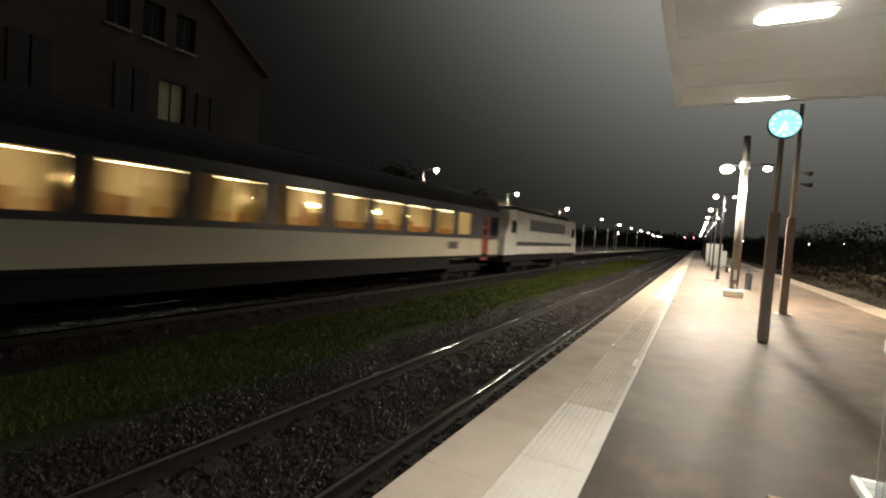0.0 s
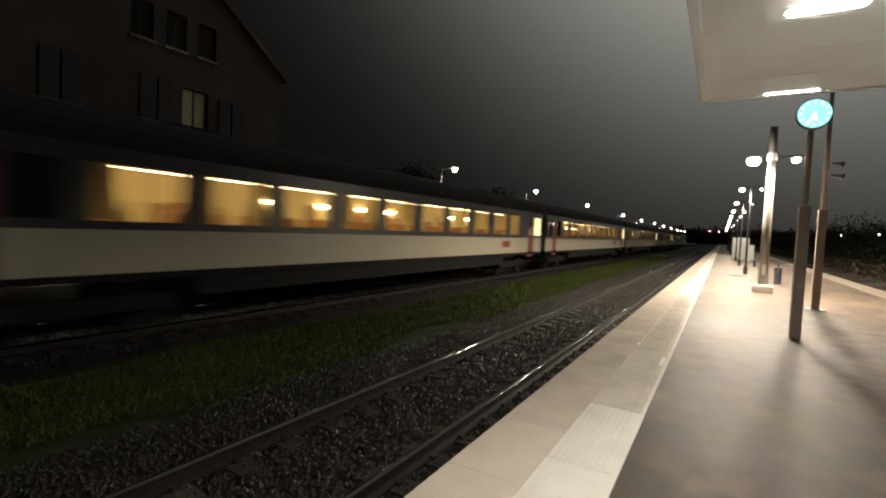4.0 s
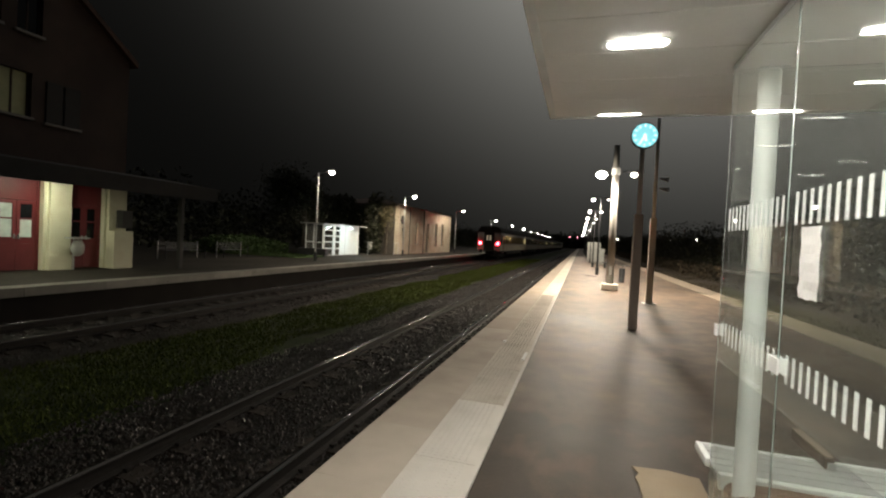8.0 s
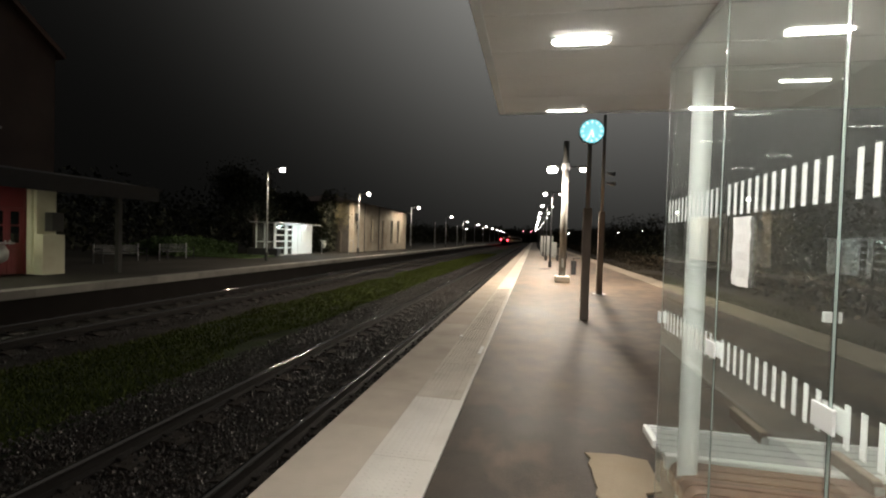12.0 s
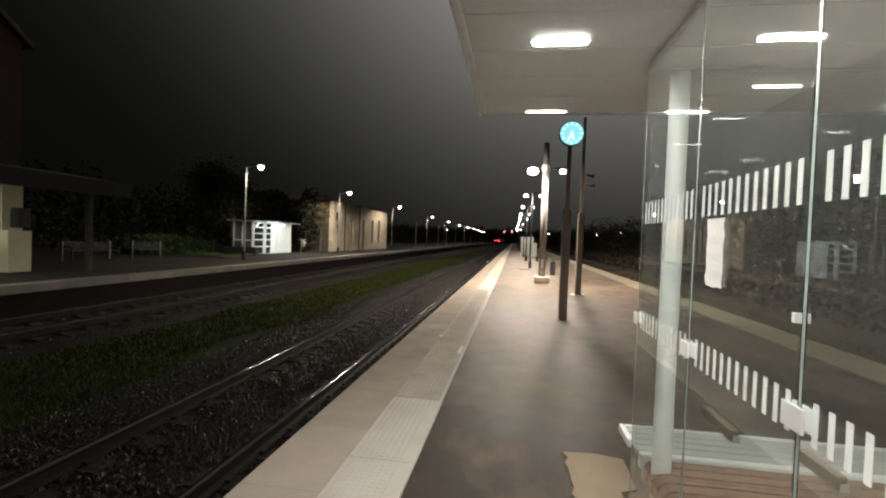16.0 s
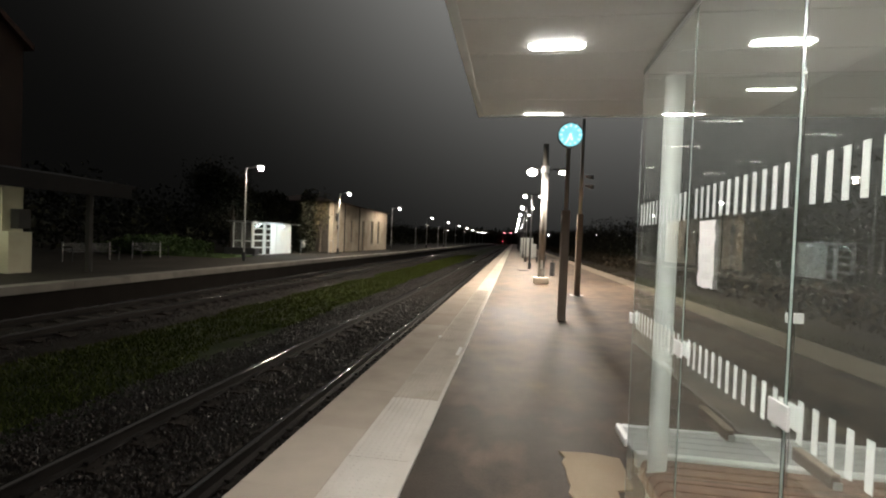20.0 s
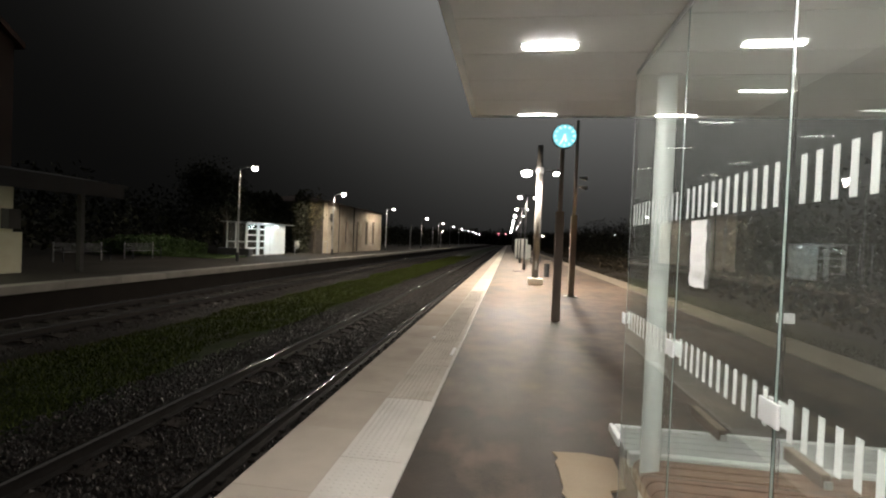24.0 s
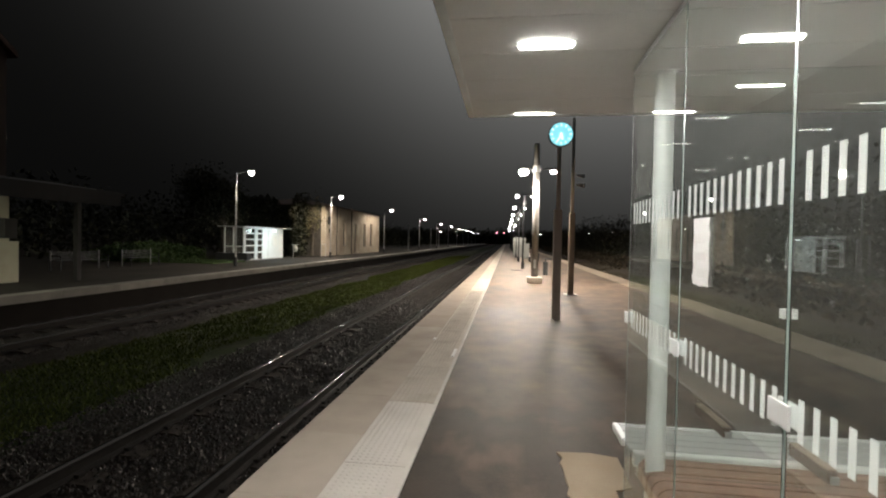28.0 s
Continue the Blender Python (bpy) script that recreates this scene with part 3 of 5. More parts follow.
def station_platform():
    bm = B()
    box(bm, -32, -13.0, -40, 330, GROUND - 0.2, 0.0)
    slab("platform_far", bm, M["far_asphalt"], "asphalt platform before the station building", "platform")
    edge = thing("platform_edge", (0, 0, 0), "pale stone coping of the station platform", "platform edge", kind="structure")
    me = mesh("coping_slab", box(B(), -13.0, -12.5, 0.002, 1.998, -0.2, 0.02, 0.008), M["grey_coping"])
    rows("coping_slab", me, edge, [(0, -10 + 2 * i, 0) for i in range(150)])
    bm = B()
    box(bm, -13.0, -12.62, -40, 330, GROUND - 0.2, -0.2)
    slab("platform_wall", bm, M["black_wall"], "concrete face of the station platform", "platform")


# ---------------------------------------------------------------- canopy and glass shelter
def canopy():
    c = thing("canopy", (0, 0, 0), "white flat platform canopy with recessed lamps", "canopy")
    x0, x1, y0, y1 = -0.345, 3.4, -4.4, 4.1
    part("roof", box(B(), x0 + 0.03, x1 - 0.03, y0 + 0.03, y1 - 0.03, SOFFIT + 0.03, SOFFIT + 0.2, 0.01), M["grey_steel"], c)
    for n, a in (("fascia", (x0, x0 + 0.05, y0, y1)), ("fascia", (x1 - 0.05, x1, y0, y1)), ("fascia", (x0 + 0.05, x1 - 0.05, y1 - 0.05, y1)), ("fascia", (x0 + 0.05, x1 - 0.05, y0, y0 + 0.05))):
        part(n, box(B(), *a, SOFFIT - 0.006, SOFFIT + 0.24, 0.008), M["white_steel"], c, "white sheet metal fascia")
    k = 20
    w = (y1 - y0 - 0.1) / k
    me = mesh("soffit_panel", box(B(), x0 + 0.05, x1 - 0.05, 0.0025, w - 0.0025, SOFFIT, SOFFIT + 0.03, 0.003), M["soffit"])
    rows("soffit_panel", me, c, [(0, y0 + 0.05 + i * w, 0) for i in range(k)])
    return c


# x, y, width, half depth and power of each canopy lamp; the last seven are unseen, placed so that their reflections fit
# the camera's view
LAMPS = [(0.17, 2.68, 0.275, 0.032, 19), (0.185, 4.0, 0.29, 0.011, 18), (1.565, 3.43, 0.27, 0.01, 6),
         (0.17, 1.32, 0.275, 0.042, 17), (0.17, -0.02, 0.275, 0.042, 14), (0.17, -1.36, 0.275, 0.042, 14),
         (1.6, 1.9, 0.27, 0.01, 3), (1.66, 0.9, 0.27, 0.01, 3), (1.64, -0.45, 0.27, 0.01, 3),
         (2.56, 2.24, 0.28, 0.01, 4), (2.6, 1.45, 0.28, 0.01, 3), (2.62, 0.08, 0.28, 0.01, 3), (2.63, -0.88, 0.28, 0.01, 3)]


def canopy_lamps():
    for x, y, w, d, power in LAMPS:
        t = thing("canopy_lamp", (x, y, SOFFIT), "lit white oblong lamp set in the canopy ceiling", "ceiling lamp", "canopy lamps")
        bm = box(B(), -w / 2 - 0.012, w / 2 + 0.012, -d - 0.008, d + 0.008, -0.004, 0.0, 0.0015)
        part("frame", bm, M["white_steel"], t)
        bm = B()
        pts = [(math.cos(q) * d + (w / 2 - d) * (1 if math.cos(q) > 0 else -1), math.sin(q) * d) for q in [math.tau * (i + 0.5) / 16 for i in range(16)]]
        drop = 0.014 if d > 0.03 else 0.008
        v = [bm.verts.new((a, b, -drop)) for a, b in pts]
        u = [bm.verts.new((a * 1.04, b * 1.1, -0.006)) for a, b in pts]
        bm.faces.new(v)
        for i in range(16):
            bm.faces.new((u[i], u[(i + 1) % 16], v[(i + 1) % 16], v[i]))
        bmesh.ops.recalc_face_normals(bm, faces=bm.faces[:])
        part("diffuser", bm, M["lens"], t, "glowing white diffuser")
        lamp("canopy_light", "AREA", (x, y, SOFFIT - drop - 0.003), power, (1, 0.94, 0.83), w, 1.6 * d)


def column(x, y, r, top, z0=0.0):
    t = thing("canopy_column", (x, y, 0), "round white steel column carrying the canopy", "column", "canopy columns")
    part("shaft", tube(B(), (0, 0, z0), (0, 0, top), r, seg=28), M["white_steel"], t, smooth=False)
    part("base_plate", tube(B(), (0, 0, 0), (0, 0, 0.02), r * 1.9, seg=24), M["grey_steel"], t)
    part("head_plate", box(B(), -0.075, 0.075, -0.075, 0.075, top - 0.01, top - 0.001, 0.003), M["white_steel"], t)
    return t


def glass_wall():
    """Frameless toughened panes along the shelter, joined by white patch clips."""
    x = GLASS_X
    joints = [3.073, 2.255, 1.495, 0.583, -0.253, -1.089]
    for i in range(5):
        y1, y0 = joints[i] - 0.006, joints[i + 1] + 0.006
        t = thing("glass_pane", (x, 0, 0), "clear toughened glass shelter pane with white stripe bands", "glass pane", "shelter panes")
        part("pane", box(B(), 0, 0.01, y0, y1, 0.02, SOFFIT - 0.03, 0.002), PANE, t)
        for y in (y0 - 0.0045, y1 + 0.0005):
            part("edge", box(B(), 0.0005, 0.0095, y, y + 0.004, 0.02, SOFFIT - 0.03), M["glass_edge"], t, "polished pale green glass edge")
        for z0, z1 in ((1.761, 1.882), (1.166, 1.273)):
            n = int((y1 - y0 - 0.01) / 0.0576)
            me = mesh("stripe", box(B(), 0.0115, 0.013, 0, 0.0215, z0, z1), M["stripe"])
            rows("stripe", me, t, [(0, y0 + (y1 - y0 - 0.0576 * n + 0.0297) / 2 + 0.0576 * k, 0) for k in range(n)])
        for z in ((1.222, 0.302) if i else (1.222,)):
            for sx in (-0.02, 0.0115):
                part("clip", box(B(), sx, sx + 0.0085, y1 - 0.042, y1 + 0.051 if i else y1 + 0.01, z - 0.032, z + 0.032, 0.0038), M["clip"], t, "white patch clip")
    bm = B()
    box(bm, -0.012, 0.022, -1.1, 3.073, 0.0, 0.02, 0.004)
    t = thing("shelter_rail", (x, 0, 0), "slim aluminium floor channel under the glass", "rail")
    part("channel", bm, M["grey_steel"], t)
    part("channel", box(B(), -0.004, 0.014, -1.1, 3.073, SOFFIT - 0.028, SOFFIT - 0.002, 0.002), M["white_steel"], t)
    # end wall, standing on the bench, and back wall of the shelter
    for x0, x1 in ((x + 0.03, 1.563), (1.571, 2.4)):
        t = thing("glass_pane", (0, 3.05, 0), "clear glass end pane of the shelter above the bench", "glass pane", "shelter panes")
        part("pane", box(B(), x0, x1, 0, 0.01, 0.301, SOFFIT - 0.03, 0.002), PANE, t)
        if x1 > 2:
            for y in (-0.0105, 0.012):
                part("clip", box(B(), 1.525, 1.61, y, y + 0.0085, 1.245, 1.302, 0.0038), M["clip"], t, "white patch clip")
    for y0, y1 in ((2.1, 3.04), (1.1, 2.08), (0.1, 1.08)):
        t = thing("glass_pane", (2.42, 0, 0), "clear glass back pane of the shelter", "glass pane", "shelter panes")
        part("pane", box(B(), 0, 0.01, y0, y1, 0.301 if y1 > 2.3 else 0.02, SOFFIT - 0.03, 0.002), PANE, t)
        part("clip", box(B(), -0.01, 0.02, y1 - 0.06, y1 - 0.02, 1.21, 1.27, 0.003), M["clip"], t, "white patch clip")
    # notice taped to the glass
    t = thing("notice", (x - 0.004, 2.035, 1.508), "white crumpled paper notice taped to the glass", "notice")
    bm = B()
    g = [[bm.verts.new((-0.002 - 0.002 * math.sin(3 * j + i), -0.072 + 0.144 * i / 4 + 0.004 * math.sin(j * 1.9), -0.01 + 0.25 * j / 8 + (0.003 * math.sin(2.2 * i) if j == 0 else 0))) for i in range(5)] for j in range(9)]
    for j in range(8):
        for i in range(4):
            bm.faces.new((g[j][i], g[j][i + 1], g[j + 1][i + 1], g[j + 1][i]))
    part("sheet", bm, M["paper"], t)


def bench():
    """Broad slatted bench inside the shelter, with a white steel spine between its two seats."""
    t = thing("bench", (0, 0, 0), "slatted wooden bench with white steel frame in the shelter", "bench")
    z = 0.3
    x0, x1 = 0.85, 2.9
    ys = [2.31 + 0.1 * i for i in range(10)] + [3.42 + 0.1 * i for i in range(4)]
    # front slats roll over at their end
    bm = B()
    run = [(x1, z)] + [(x0 + 0.07 - 0.07 * math.sin(a), z - 0.07 + 0.07 * math.cos(a)) for a in [radians(15 * k) for k in range(7)]] + [(x0, z - 0.13)]
    inner = [(x0 + 0.03, z - 0.13)] + [(x0 + 0.07 - 0.04 * math.sin(a), z - 0.07 + 0.04 * math.cos(a)) for a in [radians(15 * k) for k in range(6, -1, -1)]] + [(x1, z - 0.03)]
    profile(bm, run + inner, "y", 0, 0.088)
    bmesh.ops.bevel(bm, geom=[e for e in bm.edges if abs(e.verts[0].co.y - e.verts[1].co.y) < 1e-5], offset=0.006, segments=2, affect="EDGES", profile=0.6)
    me = mesh("slat", bm, M["wood"])
    rows("slat", me, t, [(0, y, 0) for y in ys[:10]])
    me = mesh("rear_slat", box(B(), x0 - 0.02, x1, 0, 0.09, z - 0.035, z, 0.012), M["slat_grey"])
    rows("rear_slat", me, t, [(0, y, 0) for y in ys[10:]])
    part("spine", box(B(), x0 - 0.01, x1, 3.34, 3.4, z - 0.09, z + 0.006, 0.01), M["white_steel"], t, "white steel spine")
    part("end_frame", box(B(), x0 - 0.045, x0 + 0.0, 3.56, 3.86, z - 0.055, z + 0.008, 0.02), M["white_steel"], t, "rounded white end cap")
    part("rear_rail", box(B(), x0, x1, 3.83, 3.86, z - 0.05, z + 0.004, 0.01), M["white_steel"], t)
    for x in (x0 + 0.12, 1.75, x1 - 0.15):
        for y in (2.45, 3.65):
            part("leg", box(B(), x - 0.025, x + 0.025, y - 0.03, y + 0.03, 0, z - 0.035, 0.006), M["grey_steel"], t)
        part("bearer", box(B(), x - 0.02, x + 0.02, 2.33, 3.82, z - 0.07, z - 0.036, 0.005), M["grey_steel"], t)
    part("corner_leg", tube(B(), (x0 + 0.02, 3.62, 0), (x0 + 0.02, 3.62, z - 0.03), 0.016, seg=10), M["grey_steel"], t, "slim silver leg")
    for x, y0, y1 in ((1.55, 3.7, 4.2), (1.86, 3.12, 3.5)):
        a = part("armrest", box(B(), x - 0.026, x + 0.026, y0, y1, z + 0.002, z + 0.075, 0.008), M["dark_wood"], t, "dark brown wooden divider")
        # paler cap: the lit top face is put into the colour
        part("cap", box(B(), x - 0.027, x + 0.027, y0 + 0.004, y1 - 0.004, z + 0.0755, z + 0.085, 0.004), M["pale_wood"], a, "paler top board, its lit look put into the colour")
        part("bracket", box(B(), x - 0.015, x + 0.03, y0 - 0.012, y0 - 0.002, z + 0.002, z + 0.05, 0.004), M["grey_steel"], a, "small steel bracket")


def cardboard():
    t = thing("cardboard_sheet", (0, 0, 0), "torn beige cardboard sheet lying on the asphalt", "cardboard")
    rnd = random.Random(8)
    bm = B()
    left = [(0.43 + rnd.uniform(-0.025, 0.025), 2.7 + 1.22 * i / 14) for i in range(15)]
    out = left + [(0.66, 3.95), (0.86, 3.9), (0.86, 3.45), (0.74, 3.4), (0.74, 2.7)]
    lo = [bm.verts.new((a, b, 0.004)) for a, b in out]
    hi = [bm.verts.new((a, b, 0.012 + rnd.uniform(0, 0.008))) for a, b in out]
    bm.faces.new(hi)
    bm.faces.new(lo[::-1])
    for i in range(len(out)):
        bm.faces.new((lo[i], lo[(i + 1) % len(out)], hi[(i + 1) % len(out)], hi[i]))
    bmesh.ops.recalc_face_normals(bm, faces=bm.faces[:])
    part("sheet", bm, M["board"], t)


# ---------------------------------------------------------------- masts, posts, clock
def lamp_mast(x, y, lit, first):
    """The first mast is stout, on a plinth; the ones beyond are slender. Each has two heads, the track side brighter."""
    lamp_z = 4.45
    t = thing("lamp_mast", (x, y, 0), "tall grey steel mast with bright platform lamps" if first else "slender grey mast with bright platform lamps", "lamp mast", "platform lamp masts")
    if first:
        part("plinth", box(B(), -0.3, 0.3, -0.3, 0.3, 0, 0.26, 0.05), M["pale_concrete"], t, "pale concrete plinth")
        part("mast", tube(B(), (0, 0, 0.26), (0, 0, 5.6), 0.14, 0.11, 16), M["mast_paint"], t, smooth=True)
        part("collar", tube(B(), (0, 0, lamp_z + 0.02), (0, 0, lamp_z + 0.26), 0.16, seg=16), M["grey_steel"], t)
        part("hatch", box(B(), -0.05, 0.05, -0.145, -0.125, 0.6, 0.95, 0.006), M["grey_steel"], t)
    else:
        part("foot", tube(B(), (0, 0, 0), (0, 0, 0.4), 0.1, seg=10), M["dark_steel"], t)
        part("mast", tube(B(), (0, 0, 0.4), (0, 0, lamp_z + 0.2), 0.06, 0.045, 10), M["dark_steel"], t)
    for s in (-1, 1):
        k = (0.52 if s < 0 else 0.66) * s if first else (-0.42 if s < 0 else 0.45)
        a = part("arm", tube(B(), (0.0, 0, lamp_z + 0.12), (k * 0.8, 0, lamp_z + 0.16), 0.03, seg=8), M["dark_steel"], t)
        hw = 0.2 if first else 0.1
        part("lamp_head", box(B(), k - hw, k + hw, -0.1, 0.1, lamp_z + 0.08, lamp_z + 0.18, 0.04), M["dark_steel"], a)
        r = (0.18 if s < 0 else 0.1) if first else (0.095 if s < 0 else 0.045)
        part("lens", ball(B(), (k, 0, lamp_z + 0.02), r, 1.15, 1, 0.8, 14), M["head"], a, "glaring white lamp glass")
        if first and s < 0:
            # fill with no lamp of its own, added before the mast to brighten it
            lamp("mast_fill", "POINT", (x + k, y - 0.75, lamp_z + 0.1), 60, (1, 0.87, 0.68), 0.08)
        if lit and (first or s < 0 or lit > 800):
            lamp("mast_light", "SPOT", (x + k * (1.7 if first else 1), y - (0.5 if first else 0), lamp_z - 0.15), lit * (1.15 if s < 0 else 0.65), (1, 0.87, 0.68), 0.12, angle=168, blend=0.35)


def station_lamp(y, lit):
    t = thing("station_lamp", (-14.95, y, 0), "slim grey lamp post lighting the station platform", "street lamp", "station lamps")
    part("post", tube(B(), (0, 0, 0), (0, 0, 5.2), 0.055, 0.035, 12), M["grey_steel"], t)
    part("foot", tube(B(), (0, 0, 0), (0, 0, 0.5), 0.095, seg=12), M["dark_steel"], t)
    a = part("arm", tube(B(), (0, 0, 5.15), (0.75, 0, 5.3), 0.03, seg=8), M["grey_steel"], t)
    part("lamp_head", box(B(), 0.66, 1.08, -0.12, 0.12, 5.25, 5.37, 0.04), M["grey_steel"], a)
    part("lens", ball(B(), (0.88, 0, 5.18), 0.145, 1.05, 1, 0.95, 14), M["head"], a, "glaring lamp glass")
    if lit:
        lamp("station_light", "SPOT", (-14.07, y, 5.0), lit, (1, 0.86, 0.64), 0.1, angle=170, blend=0.2)


def clock_post():
    t = thing("platform_clock", (1.06, 10.5, 0), "dark post carrying a round backlit turquoise clock", "clock")
    part("post", box(B(), -0.085, 0.085, -0.085, 0.085, 0, 2.35, 0.015), M["post_grey"], t, "dull grey square steel post")
    # upper part paled and thinned: glare put into its colour and shape
    part("upper_tube", tube(B(), (0, 0, 2.34), (0, 0, 4.2), 0.045, seg=14), M["pale_tube"], t, "slim pale upper tube", smooth=True)
    part("clock_bracket", box(B(), -0.03, 0.03, -0.15, 0.0, 3.86, 3.94, 0.005), M["pale_tube"], t)
    z = 3.9
    c = part("case", tube(B(), (0, -0.26, z), (0, -0.14, z), 0.25, seg=40), M["dark_steel"], t)
    part("dial", tube(B(), (0, -0.268, z), (0, -0.259, z), 0.236, seg=40), M["clock_face"], c, "glowing turquoise dial")
    for i in range(12):
        a = math.tau * i / 12
        bm = box(B(), -0.012, 0.012, -0.275, -0.269, 0.17, 0.215)
        bmesh.ops.transform(bm, matrix=Matrix.Translation((0, 0, z)) @ Matrix.Rotation(a, 4, "Y"), verts=bm.verts)
        part("hour_mark", bm, M["clock_mark"], c)
    for deg, ln, w in ((165, 0.12, 0.018), (207, 0.175, 0.013)):
        bm = box(B(), -w, w, -0.282, -0.276, -0.03, ln)
        bmesh.ops.transform(bm, matrix=Matrix.Translation((0, 0, z)) @ Matrix.Rotation(radians(deg), 4, "Y"), verts=bm.verts)
        part("pointer", bm, M["clock_mark"], c)
    return t


def sign_post():
    t = thing("sign_post", (2.03, 15.6, 0), "dark square steel post standing on the platform", "post")
    part("post", box(B(), -0.09, 0.09, -0.09, 0.09, 0, 2.6, 0.02), M["post_grey"], t)
    part("upper_tube", tube(B(), (0, 0, 2.59), (0, 0, 5.6), 0.05, seg=14), M["pale_tube"], t, "slim pale upper tube", smooth=True)
    part("foot_plate", box(B(), -0.2, 0.2, -0.2, 0.2, 0, 0.02, 0.004), M["grey_steel"], t)
    for dx, z in ((0.22, 3.8), (0.24, 3.5)):
        part("loudspeaker", tube(B(), (0.12, 0, z), (dx + 0.1, -0.12, z - 0.05), 0.03, 0.07, 12), M["grey_steel"], t, "small grey horn loudspeaker")


def bins_and_boxes():
    t = thing("litter_bin", (1.94, 24.3, 0), "dark litter bin with a flat lid on the platform", "litter bin")
    part("body", tube(B(), (0, 0, 0), (0, 0, 0.68), 0.13, 0.14, 16), M["dark_steel"], t)
    part("lid_post", box(B(), -0.02, 0.02, -0.02, 0.02, 0.68, 0.8), M["dark_steel"], t)
    part("lid", box(B(), -0.16, 0.36, -0.16, 0.16, 0.8, 0.83, 0.008), M["dark_steel"], t)
    for x, y, w, h in ((0.75, 52, 1.3, 2.1), (1.1, 60, 1.0, 2.2), (1.3, 47, 0.5, 1.5)):
        c = thing("equipment_cabinet", (x + 0.6, y, 0), "pale metal cabinet on the platform", "cabinet", "platform cabinets")
        part("body", box(B(), -w / 2, w / 2, -0.4, 0.4, 0.1, h, 0.02), M["cabinet_grey"], c)
        part("plinth", box(B(), -w / 2 + 0.03, w / 2 - 0.03, -0.36, 0.36, 0, 0.1), M["concrete"], c)
        part("door", box(B(), -w / 2 + 0.06, w / 2 - 0.06, -0.415, -0.4, 0.18, h - 0.08, 0.006), M["cabinet_grey"], c)
    for i, (x, y) in enumerate(((1.9, 33), (1.9, 40))):
        c = thing("bench", (x, y, 0), "dark metal seat on the platform", "bench", "platform seats")
        part("seat", box(B(), -0.25, 0.25, -0.8, 0.8, 0.42, 0.47, 0.01), M["dark_steel"], c)
        part("backrest", box(B(), 0.2, 0.25, -0.8, 0.8, 0.5, 0.9, 0.01), M["dark_steel"], c)
        for yy in (-0.6, 0.6):
            part("leg", box(B(), -0.05, 0.05, yy - 0.03, yy + 0.03, 0, 0.42), M["dark_steel"], c)


# ---------------------------------------------------------------- station side
WALL = -16.5


def wall_with_openings(name, y0, y1, z0, z1, openings, mat, label, x=WALL, thick=0.4):
    """A wall in the plane x with openings (ya, yb, za, zb) going through it."""
    bm = B()
    ops = sorted(openings)
    edges = sorted({y0, y1, *[o[0] for o in ops], *[o[1] for o in ops]})
    for a, b in zip(edges, edges[1:]):
        mid = (a + b) / 2
        cuts = sorted((o[2], o[3]) for o in ops if o[0] <= mid <= o[1])
        z = z0
        for lo, hi in cuts:
            if lo > z + 1e-4:
                box(bm, x - thick, x, a, b, z, lo)
            z = hi
        if z < z1 - 1e-4:
            box(bm, x - thick, x, a, b, z, z1)
    return slab(name, bm, mat, label, "wall")


DOORS = [(3.9, 5.75), (7.7, 8.9), (9.75, 11.0), (11.85, 13.0)]


